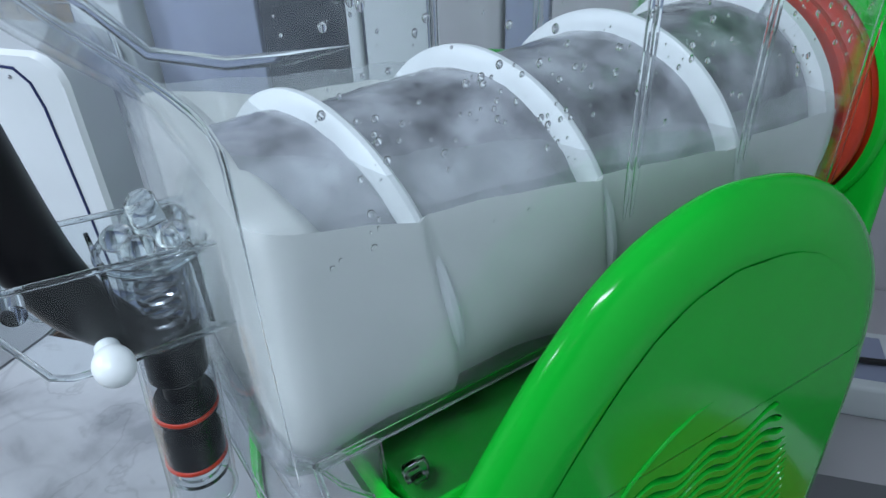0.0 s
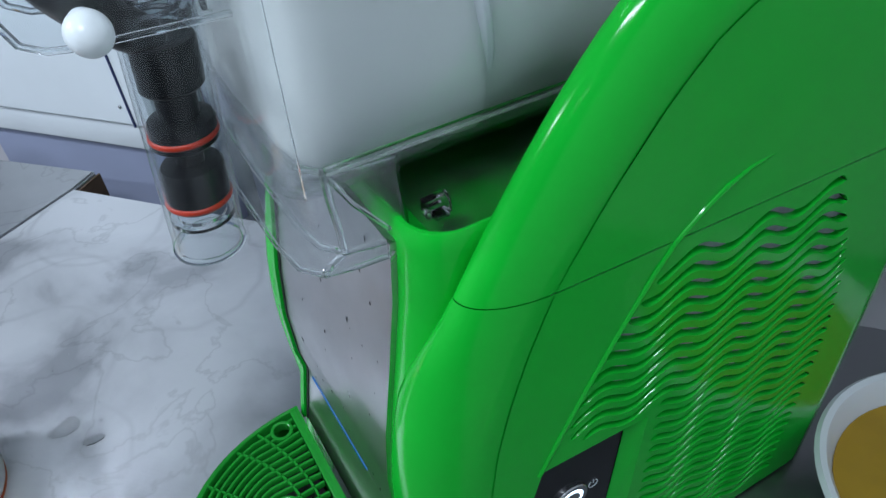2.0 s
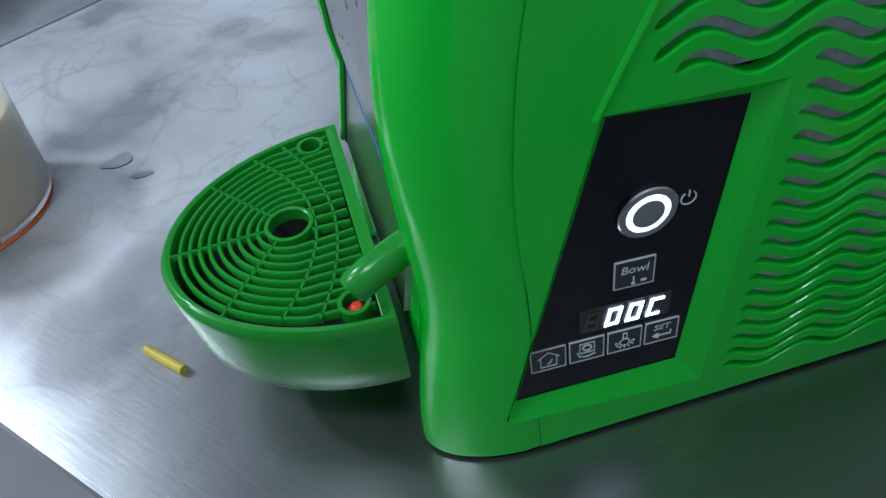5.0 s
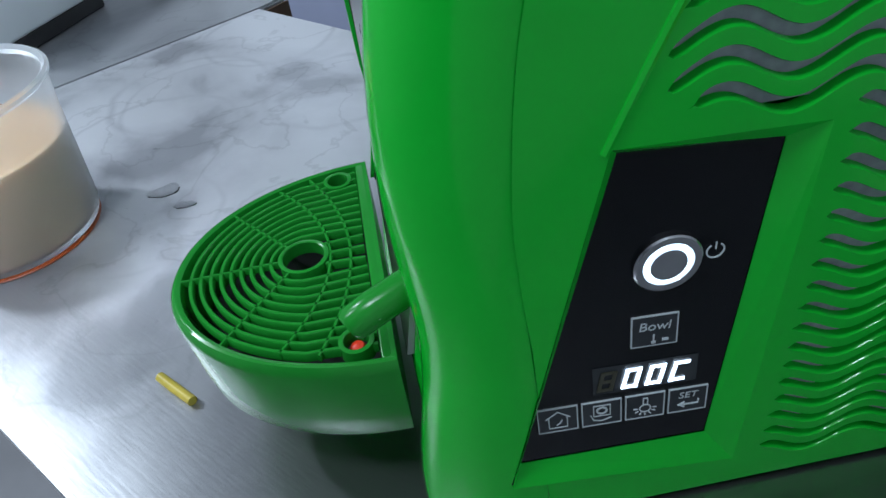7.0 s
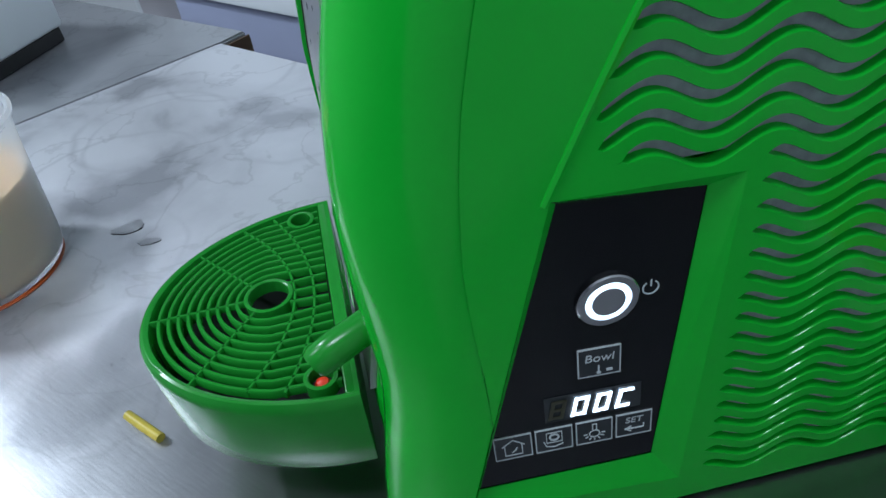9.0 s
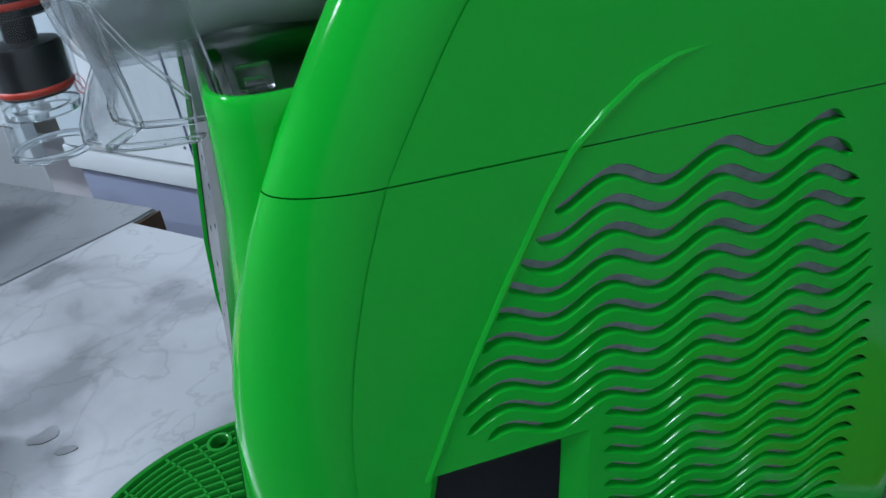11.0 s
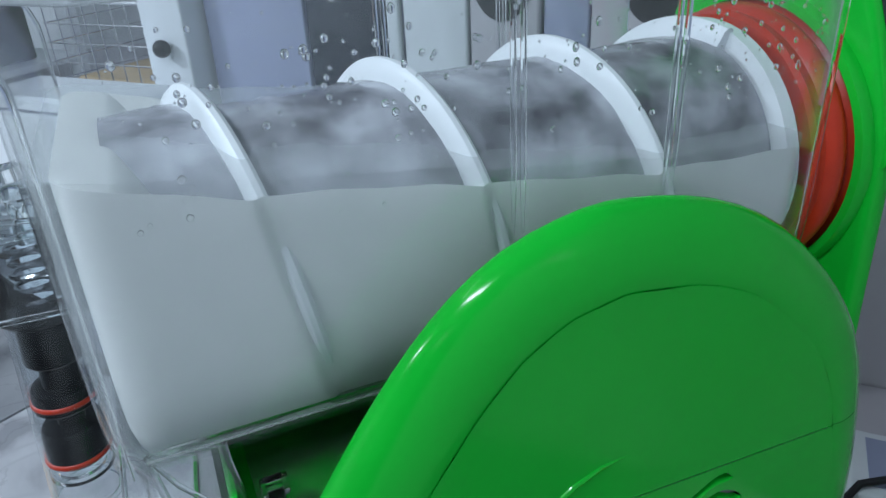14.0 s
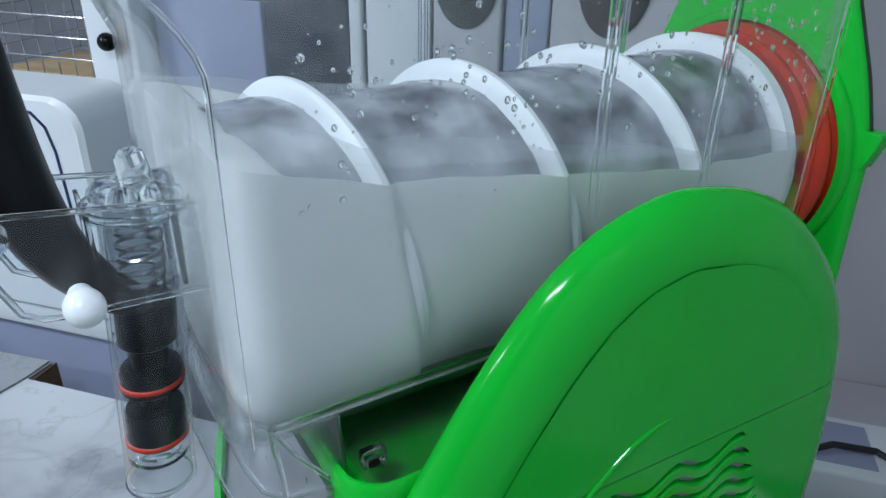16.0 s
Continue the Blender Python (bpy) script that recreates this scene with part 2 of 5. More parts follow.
def thin_clear(name, tint, haze, edge=0.32):
    """Thin clear plastic: straight through, with a clear gloss and a little haze."""
    m = bpy.data.materials.new(name)
    m.use_nodes = True
    nt = m.node_tree
    nt.nodes.remove(nt.nodes["Principled BSDF"])
    out = nt.nodes["Material Output"]
    tr = nt.nodes.new("ShaderNodeBsdfTransparent")
    tr.inputs["Color"].default_value = (*tint, 1)
    gl = nt.nodes.new("ShaderNodeBsdfGlossy")
    gl.inputs["Roughness"].default_value = 0.03
    df = nt.nodes.new("ShaderNodeBsdfDiffuse")
    df.inputs["Color"].default_value = (0.8, 0.85, 0.87, 1)
    lw = nt.nodes.new("ShaderNodeLayerWeight")
    lw.inputs["Blend"].default_value = 0.5
    pw = nt.nodes.new("ShaderNodeMath")
    pw.operation, pw.inputs[1].default_value = "POWER", 4.0
    nt.links.new(lw.outputs["Facing"], pw.inputs[0])
    fr = nt.nodes.new("ShaderNodeMapRange")
    fr.inputs["To Min"].default_value, fr.inputs["To Max"].default_value = 0.025, edge
    nt.links.new(pw.outputs[0], fr.inputs["Value"])
    nz = nt.nodes.new("ShaderNodeTexNoise")
    nz.inputs["Scale"].default_value, nz.inputs["Detail"].default_value = 25, 6
    mr = nt.nodes.new("ShaderNodeMapRange")
    mr.inputs["From Min"].default_value, mr.inputs["From Max"].default_value = 0.35, 0.75
    mr.inputs["To Min"].default_value, mr.inputs["To Max"].default_value = haze * 0.4, haze * 1.8
    nt.links.new(nz.outputs["Fac"], mr.inputs["Value"])
    bp = nt.nodes.new("ShaderNodeBump")
    bp.inputs["Strength"].default_value, bp.inputs["Distance"].default_value = 0.15, 0.002
    nt.links.new(nz.outputs["Fac"], bp.inputs["Height"])
    nt.links.new(bp.outputs["Normal"], gl.inputs["Normal"])
    a, b = nt.nodes.new("ShaderNodeMixShader"), nt.nodes.new("ShaderNodeMixShader")
    nt.links.new(mr.outputs["Result"], a.inputs["Fac"])
    nt.links.new(tr.outputs[0], a.inputs[1]), nt.links.new(df.outputs[0], a.inputs[2])
    nt.links.new(fr.outputs[0], b.inputs["Fac"])
    nt.links.new(a.outputs[0], b.inputs[1]), nt.links.new(gl.outputs[0], b.inputs[2])
    nt.links.new(b.outputs[0], out.inputs["Surface"])
    return m


def milk(name, color, cover):
    """A thin layer of milk: part of the light goes straight through."""
    m = mat(name, color, 0.3, var=0.03, scale=14)
    nt = m.node_tree
    tr, mx = (nt.nodes.new("ShaderNode" + k) for k in ("BsdfTransparent", "MixShader"))
    mx.inputs["Fac"].default_value = cover
    nt.links.new(tr.outputs[0], mx.inputs[1]), nt.links.new(nt.nodes["Principled BSDF"].outputs[0], mx.inputs[2])
    nt.links.new(mx.outputs[0], nt.nodes["Material Output"].inputs["Surface"])
    return m


MILK = milk("milk_layer", (0.68, 0.74, 0.76), 0.24)
THIN_DECK = thin_clear("smoky_deck_plastic", (0.80, 0.84, 0.82), 0.010, 0.5)
THIN_APRON = thin_clear("clear_apron_plastic", (0.86, 0.88, 0.89), 0.06, 0.7)
THIN_WET = thin_clear("wet_clear_plastic", (0.97, 0.98, 0.985), 0.030, 0.55)
THIN_NOZZLE = thin_clear("clear_nozzle_plastic", (0.95, 0.97, 0.98), 0.010, 0.9)
THIN_TAP = thin_clear("clear_tap_plastic", (0.95, 0.97, 0.98), 0.010, 0.6)


# ---- mesh helpers ----
def mesh_of(bm, name, material, smooth=True):
    bmesh.ops.recalc_face_normals(bm, faces=bm.faces)
    me = bpy.data.meshes.new(name)
    bm.to_mesh(me)
    bm.free()
    me.materials.append(material)
    if smooth:
        me.polygons.foreach_set("use_smooth", [True] * len(me.polygons))
        me.set_sharp_from_angle(angle=radians(38))
    return me


def thing(name, x, y, z, label, category, group="", kind=""):
    ob = new(name)
    ob.empty_display_size = 0.02
    ob.location = (x, y, z)
    return tagged(ob, label, category, group, kind)


def part(name, bm, material, parent, label="", smooth=True):
    """One mesh, in world coordinates, under a thing or a part."""
    ob = new(name, mesh_of(bm, name, material, smooth))
    ob.parent = parent
    off = parent.location if parent.data is None else Vector()
    ob.matrix_parent_inverse = Matrix.Translation(-Vector(off))
    return tagged(ob, label) if label else ob


def solo(name, bm, material, label, category, group="", kind="", smooth=True):
    return tagged(new(name, mesh_of(bm, name, material, smooth)), label, category, group, kind)


def box(bm, x0, x1, y0, y1, z0, z1, bevel=0.0, m=None):
    r = bmesh.ops.create_cube(bm, size=1.0)
    t = Matrix.Translation(((x0 + x1) / 2, (y0 + y1) / 2, (z0 + z1) / 2)) @ Matrix.Diagonal((x1 - x0, y1 - y0, z1 - z0, 1))
    bmesh.ops.transform(bm, matrix=t, verts=r["verts"])
    if bevel:
        es = list({e for v in r["verts"] for e in v.link_edges})
        out = bmesh.ops.bevel(bm, geom=es, offset=bevel, segments=3, affect="EDGES", profile=0.5)
        vs = list({v for f in out["faces"] for v in f.verts} | {v for v in r["verts"] if v.is_valid})
    else:
        vs = r["verts"]
    if m is not None:
        seen, stack = set(vs), list(vs)
        while stack:
            for e in stack.pop().link_edges:
                for w in e.verts:
                    if w not in seen:
                        seen.add(w), stack.append(w)
        bmesh.ops.transform(bm, matrix=m, verts=list(seen))
    return bm


def cyl(bm, a, b, r0, r1=None, seg=28, caps=True):
    a, b = Vector(a), Vector(b)
    r1 = r0 if r1 is None else r1
    q = (b - a).to_track_quat("Z", "Y").to_matrix().to_4x4()
    m = Matrix.Translation((a + b) / 2) @ q
    bmesh.ops.create_cone(bm, cap_ends=caps, segments=seg, radius1=r0, radius2=r1, depth=(b - a).length, matrix=m)
    return bm


def lathe(bm, prof, centre=(0, 0, 0), seg=48, m=None):
    rings = []
    for r, z in prof:
        rings.append([bm.verts.new((r * math.cos(2 * math.pi * i / seg), r * math.sin(2 * math.pi * i / seg), z)) for i in range(seg)])
    for a, b in zip(rings, rings[1:]):
        for i in range(seg):
            bm.faces.new((a[i], a[(i + 1) % seg], b[(i + 1) % seg], b[i]))
    vs = [v for r in rings for v in r]
    bmesh.ops.transform(bm, matrix=Matrix.Translation(centre) @ (m or Matrix()), verts=vs)
    bmesh.ops.remove_doubles(bm, verts=vs, dist=1e-6)
    return bm


def tube(bm, pts, r, seg=10, closed=False, flat=1.0):
    pts = [Vector(p) for p in pts]
    n = len(pts)
    rings = []
    side = None
    for i, p in enumerate(pts):
        a = pts[(i - 1) % n] if closed or i else p
        b = pts[(i + 1) % n] if closed or i < n - 1 else p
        d = (b - a).normalized()
        up = Vector((0, 0, 1)) if abs(d.z) < 0.95 else Vector((1, 0, 0))
        s = d.cross(up).normalized() if side is None else (side - d * side.dot(d)).normalized()
        side = s
        u = s.cross(d)
        rr = r[i] if isinstance(r, (list, tuple)) else r
        rings.append([bm.verts.new(p + rr * (math.cos(2 * math.pi * k / seg) * s + flat * math.sin(2 * math.pi * k / seg) * u)) for k in range(seg)])
    pairs = list(zip(rings, rings[1:])) + ([(rings[-1], rings[0])] if closed else [])
    for a, b in pairs:
        for k in range(seg):
            bm.faces.new((a[k], a[(k + 1) % seg], b[(k + 1) % seg], b[k]))
    if not closed:
        bm.faces.new(rings[0]), bm.faces.new(rings[-1])
    return bm


def loft(bm, rings, close=True, cap0=True, cap1=True):
    rs = [[bm.verts.new(p) for p in r] for r in rings]
    for a, b in zip(rs, rs[1:]):
        n = len(a)
        for k in range(n if close else n - 1):
            bm.faces.new((a[k], a[(k + 1) % n], b[(k + 1) % n], b[k]))
    if cap0:
        bm.faces.new(rs[0])
    if cap1:
        bm.faces.new(rs[-1])
    return bm


def interp(t, table):
    return float(np.interp(t, [a for a, _ in table], [b for _, b in table]))


def smooth_step(t):
    t = min(1, max(0, t))
    return t * t * (3 - 2 * t)


# ---- the slush machine ----
YC = -0.003
machine = thing("slush_machine", 0.18, YC, 0, "bright green plastic slush machine with clear bowl, standing on steel counter", "slush machine")

LEFT = [(0.0, 0.058), (0.129, 0.053), (0.159, 0.050), (0.194, 0.048), (0.23, 0.050), (0.257, 0.053), (0.291, 0.060), (0.325, 0.070),
        (0.347, 0.079), (0.362, 0.087), (0.395, 0.106), (0.427, 0.129), (0.445, 0.147), (0.457, 0.166), (0.462, 0.192)]
RIGHT = [(0.0, 0.349), (0.1, 0.348), (0.2, 0.346), (0.3, 0.342), (0.369, 0.327), (0.400, 0.308), (0.430, 0.279), (0.445, 0.258), (0.454, 0.238), (0.459, 0.220), (0.462, 0.194)]
Z_TOP, Z_LOW = 0.462, 0.004


def side_y(x, z):
    return -0.1255 - 0.018 * (x - 0.15)


def seam_z(x):
    return 0.3535 - 0.0360 * (x - 0.07)


def spread(table, z):
    """Smoothed reading of a table."""
    return sum(interp(z + d, table) for d in (-0.008, -0.004, 0, 0.004, 0.008)) / 5 if z < 0.44 else interp(z, table)


# boundary of the flat side face, from the foot of the front edge over the top to the rear foot
EDGE = []
for i in range(34):
    z = Z_LOW + (Z_TOP - Z_LOW) * math.sin(math.pi / 2 * i / 34)
    EDGE.append((spread(LEFT, z), z))
EDGE.append((0.193, Z_TOP))
for i in reversed(range(34)):
    z = Z_LOW + (Z_TOP - Z_LOW) * math.sin(math.pi / 2 * i / 34)
    EDGE.append((spread(RIGHT, z), z))
for _ in range(2):
    EDGE = [EDGE[0]] + [tuple((EDGE[i - 1][k] + 2 * EDGE[i][k] + EDGE[i + 1][k]) / 4 for k in (0, 1)) for i in range(1, len(EDGE) - 1)] + [EDGE[-1]]


def edge_normal(i):
    a, b = EDGE[max(0, i - 1)], EDGE[min(len(EDGE) - 1, i + 1)]
    dx, dz = b[0] - a[0], b[1] - a[1]
    d = math.hypot(dx, dz)
    return -dz / d, dx / d


def roll_width(i):
    x, z = EDGE[i]
    front = x < 0.193
    if front:
        return 0.033 + 0.009 * smooth_step((0.42 - z) / 0.2) + 0.018 * smooth_step((0.14 - z) / 0.14)
    return 0.033


def roll_surface(bm, mirror):
    rings = []
    for i, (x, z) in enumerate(EDGE):
        nx, nz = edge_normal(i)
        if i == 0 or i == len(EDGE) - 1:
            nx, nz = (-1, 0) if i == 0 else (1, 0)
        w, ring = roll_width(i), []
        y0 = side_y(x, z)
        low_front = smooth_step((0.345 - z) / 0.07) if x < 0.193 else 0.0
        d1, d2 = 0.018 + 0.012 * low_front, 0.012 + 0.012 * low_front
        for k in range(25):
            a = math.pi * k / 24
            o = w * math.sin(a)
            y = y0 + (d1 * (1 - math.cos(a)) if k <= 12 else d1 - d2 * math.cos(a))
            # tiny valley where the rolled border meets the flat face
            y += 0.0006 if k == 0 else 0
            ring.append((x + nx * o, y, z + nz * o))
        if mirror:
            ring = [(p[0], 2 * YC - p[1], p[2]) for p in ring]
        rings.append(ring)
    loft(bm, rings, close=False, cap0=False, cap1=False)
    bm.faces.new([v for k, v in enumerate(bm.verts) if k % 25 == 24])
    return bm


def split_at_seam(bm, upper):
    """Keep the part above or below the shell's parting line, 1 mm apart."""
    gap = 0.00025 if upper else -0.00025
    n = Vector((0.0360, 0, 1)).normalized()
    bm.verts.ensure_lookup_table()
    bmesh.ops.bisect_plane(bm, geom=bm.verts[:] + bm.edges[:] + bm.faces[:], plane_co=(0.15, 0, seam_z(0.15) + gap), plane_no=n,
                           clear_inner=upper, clear_outer=not upper)
    return bm


# wave-shaped air slots
PITCH, AMP, PERIOD, CREST, SLOT = 0.0118, 0.0047, 0.0475, 0.1635, 0.0032
ROW_TOP = 0.3330
ARCH = [(0.02, 0.163), (0.2205, 0.163), (0.2215, 0.1120), (0.234, 0.1000), (0.246, 0.0955), (0.272, 0.1060), (0.303, 0.1215), (0.335, 0.141), (0.346, 0.150)]
SLOT_END = [(0.03, 0.318), (0.169, 0.316), (0.199, 0.313), (0.233, 0.306), (0.266, 0.297), (0.292, 0.289), (0.318, 0.277), (0.336, 0.263)]
HOLE = [(0.0812, 0.2178), (0.1553, 0.2138), (0.1497, 0.0240), (0.0395, 0.0385)]


def flat_face(bm, z0, z1, slots):
    xs_n = 150
    rows = []

    def wave(x, row_z, xl, xr):
        fade = smooth_step((x - xl) / 0.02) * smooth_step((xr - x) / 0.02) * smooth_step((z1 - row_z) / 0.008) * smooth_step((row_z - z0) / 0.012)
        return AMP * fade * math.cos(2 * math.pi * (x - CREST) / PERIOD)

    def line(row_z, half=0.0, sign=0, xs=None, xe=None, depth=0.0):
        xl, xr = spread(LEFT, row_z), spread(RIGHT, row_z)
        out = []
        for j in range(xs_n + 1):
            x = xl + (xr - xl) * j / xs_n
            h = 0.0
            if half and xs < x < xe:
                t = min(x - xs, xe - x) / 0.006
                h = half * math.sqrt(max(0, 1 - (1 - min(1, t)) ** 2))
            lean = smooth_step((row_z - 0.336) / (z1 - 0.336)) if slots else 1 - smooth_step((row_z - z0) / 0.06)
            z = row_z + wave(x, row_z, xl, xr) + sign * h + lean * (seam_z(x) - seam_z(0.15))
            out.append((x, side_y(x, z) + (depth if h > 0 else 0), z, h))
        return out

    def add(a, b, skip=None):
        va = [bm.verts.new(p[:3]) for p in a]
        vb = [bm.verts.new(p[:3]) for p in b]
        for j in range(xs_n):
            if skip and skip(a, b, j):
                continue
            bm.faces.new((va[j], va[j + 1], vb[j + 1], vb[j]))

    prev = line(z1)
    z_now = z1
    if slots:
        k = 0
        while True:
            zc = ROW_TOP - PITCH * k
            k += 1
            if zc < z0 + 0.012:
                break
            xs, xe = interp(zc, ARCH), interp(zc, SLOT_END)
            top, bot = line(zc, SLOT, 1, xs, xe), line(zc, SLOT, -1, xs, xe)
            # rounded lips
            top_i = line(zc, SLOT - 0.0006, 1, xs, xe, 0.0011)
            bot_i = line(zc, SLOT - 0.0006, -1, xs, xe, 0.0011)
            top_d = line(zc, SLOT - 0.0008, 1, xs, xe, 0.006)
            bot_d = line(zc, SLOT - 0.0008, -1, xs, xe, 0.006)
            mid = line((z_now + zc) / 2)
            add(prev, mid), add(mid, top)
            closed = lambda a, b, j: a[j][3] == 0 and a[j + 1][3] == 0
            add(top, top_i, closed), add(top_i, top_d, closed), add(bot_d, bot_i, closed), add(bot_i, bot, closed)
            prev, z_now = bot, zc
    steps = 3 if slots else 26
    for s in range(1, steps + 1):
        t = s / steps
        z = z_now + (z0 - z_now) * t
        cur = line(z)
        add(prev, cur)
        prev = cur
    bmesh.ops.remove_doubles(bm, verts=bm.verts, dist=2e-6)
    return bm


def cut_quad(bm, quad):
    """Cut a four-sided opening (x, z) out of a sheet."""
    c = Vector((sum(p[0] for p in quad) / 4, 0, sum(p[1] for p in quad) / 4))
    planes = []
    for (ax, az), (bx, bz) in zip(quad, quad[1:] + quad[:1]):
        n = Vector((bz - az, 0, ax - bx)).normalized()
        co = Vector((ax, 0, az))
        if (c - co).dot(n) > 0:
            n = -n
        planes.append((co, n))
    for co, n in planes:
        bmesh.ops.bisect_plane(bm, geom=bm.verts[:] + bm.edges[:] + bm.faces[:], plane_co=co, plane_no=n)
    gone = [f for f in bm.faces if all((f.calc_center_median() - co).dot(n) < 0 for co, n in planes)]
    bmesh.ops.delete(bm, geom=gone, context="FACES")
    return bm


def mirror_y(bm):
    for v in bm.verts:
        v.co.y = 2 * YC - v.co.y
    return bm


for mirror in (False, True):
    bm = flat_face(bmesh.new(), Z_LOW, seam_z(0.15) - 0.00025, True)
    cut_quad(bm, HOLE)
    if mirror:
        mirror_y(bm)
    grille = part("grille_panel", bm, GREEN, machine, "green side panel with wave-shaped air slots")
    bm = flat_face(bmesh.new(), seam_z(0.15) + 0.00025, Z_TOP - 0.0002, False)
    if mirror:
        mirror_y(bm)
    part("upper_side_cover", bm, GREEN, machine)
    part("upper_rolled_edge", split_at_seam(roll_surface(bmesh.new(), mirror), True), GREEN, machine)
    bm = split_at_seam(roll_surface(bmesh.new(), mirror), False)
    if not mirror:
        cut_quad(bm, HOLE)
    part("lower_rolled_edge", bm, GREEN, machine)
    # grey lining behind the slots
    bm = bmesh.new()
    for xa, xb, za, zb in ((0.163, 0.335, 0.03, 0.222), (0.082, 0.335, 0.222, 0.348)):
        v = [bm.verts.new((x, side_y(x, z) + 0.0046, z)) for x, z in ((xa, za), (xb, za), (xb, zb), (xa, zb))]
        bm.faces.new(v)
    if mirror:
        mirror_y(bm)
    part("slot_lining", bm, GREY_IN, machine, "grey lining behind the air slots")
    # thin raised arch beside the slots
    bm = bmesh.new()
    arch = [(0.079, 0.2165), (0.0915, 0.245), (0.104, 0.272), (0.1195, 0.303), (0.137, 0.335), (0.147, 0.350), (0.160, 0.3615), (0.172, 0.370), (0.186, 0.3755), (0.200, 0.377), (0.214, 0.3755)]
    pts, rad = [], []
    for i in range(61):
        u = i / 60 * (len(arch) - 1)
        a = int(min(u, len(arch) - 2))
        f = u - a
        x, z = (arch[a][0] * (1 - f) + arch[a + 1][0] * f, arch[a][1] * (1 - f) + arch[a + 1][1] * f)
        pts.append((x, side_y(x, z) + 0.0006, z))
        rad.append(0.0017 * (1 - smooth_step((u - 7) / 3)) + 0.0002)
    tube(bm, pts, rad, 8)
    if mirror:
        mirror_y(bm)
    part("arch_bead", bm, GREEN, machine)

# bottom skirt between both sides
bm = bmesh.new()
box(bm, 0.05, 0.365, -0.112, 0.106, 0.004, 0.014, 0.003)
part("base_plate", bm, BLACK_RUBBER, machine, "dark base plate")
for fx, fy in ((0.06, -0.09), (0.06, 0.085), (0.33, -0.09), (0.33, 0.085)):
    part("rubber_foot", cyl(bmesh.new(), (fx, fy, 0), (fx, fy, 0.010), 0.014), BLACK_RUBBER, machine)

# recessed control panel
P = [(0.0848, 0.2134), (0.1437, 0.2068), (0.1352, 0.0440), (0.0435, 0.0510)]
PY = -0.1195


def quad_ring(bm, outer, oy, inner, iy):
    a = [bm.verts.new((x, (side_y(x, z) if x > spread(LEFT, z) else -0.1246) if oy is None else oy, z)) for x, z in outer]
    b = [bm.verts.new((x, iy, z)) for x, z in inner]
    for k in range(4):
        bm.faces.new((a[k], a[(k + 1) % 4], b[(k + 1) % 4], b[k]))
    return bm


bm = quad_ring(bmesh.new(), HOLE, None, P, PY - 0.0004)
part("panel_surround", bm, GREEN, machine, smooth=False)
bm = bmesh.new()
f = bm.faces.new([bm.verts.new((x, PY, z)) for x, z in P])
r = bmesh.ops.extrude_face_region(bm, geom=[f])
bmesh.ops.translate(bm, vec=(0, 0.003, 0), verts=[v for v in r["geom"] if isinstance(v, bmesh.types.BMVert)])
panel = part("control_panel", bm, PANEL_BLACK, machine, "glossy black control panel with white lit display", smooth=False)


def ring_xz(bm, x, z, y, r_out, r_in, h, seg=48):
    prof = [(r_in, 0), (r_out, 0), (r_out, h * 0.7), (r_out - h * 0.3, h), (r_in + h * 0.1, h), (r_in, h * 0.8), (r_in, 0)]
    return lathe(bm, prof, (x, y, z), seg, Matrix.Rotation(math.pi / 2, 4, "X"))


BX, BZ = 0.1064, 0.1605
part("button_bezel", ring_xz(bmesh.new(), BX, BZ, PY, 0.0135, 0.0098, 0.0022), STEEL_DIM, panel, "brushed steel bezel of the power button")
part("light_ring", ring_xz(bmesh.new(), BX, BZ, PY - 0.0008, 0.0096, 0.0074, 0.0014), LED_RING, panel, "white glowing ring")
part("button_cap", cyl(bmesh.new(), (BX, PY + 0.001, BZ), (BX, PY - 0.0024, BZ), 0.0074, 0.0072, 40), STEEL_DIM, panel)

# tilt of the printed rows
ROW_A = math.atan2(-0.0055, 0.0605)


def on_panel(u, v, y=PY - 0.0006):
    """u along the printed rows from the left of the display, v up across them."""
    return Vector((0.079 + u * math.cos(ROW_A) - v * 0.04, y, 0.098 + u * math.sin(ROW_A) + v))


def plate(bm, quad, thick=0.0005):
    f = bm.faces.new([bm.verts.new(p) for p in quad])
    r = bmesh.ops.extrude_face_region(bm, geom=[f])
    bmesh.ops.translate(bm, vec=(0, thick, 0), verts=[v for v in r["geom"] if isinstance(v, bmesh.types.BMVert)])
    return bm


def rect(u0, u1, v0, v1, y=PY - 0.0006):
    return [on_panel(u0, v0, y), on_panel(u1, v0, y), on_panel(u1, v1, y), on_panel(u0, v1, y)]


def outline(bm, u0, u1, v0, v1, w=0.0005, y=PY - 0.0009):
    for q in ((u0, u1, v1 - w, v1), (u0, u1, v0, v0 + w), (u0, u0 + w, v0 + w, v1 - w), (u1 - w, u1, v0 + w, v1 - w)):
        plate(bm, rect(*q, y))
    return bm


display = part("display_window", plate(bmesh.new(), rect(0.0, 0.047, -0.008, 0.0095, PY - 0.0004), 0.0003), KEY_BLACK, panel, smooth=False)
SEGS = {"8": "abcdefg", "0": "abcdef", "C": "adef"}


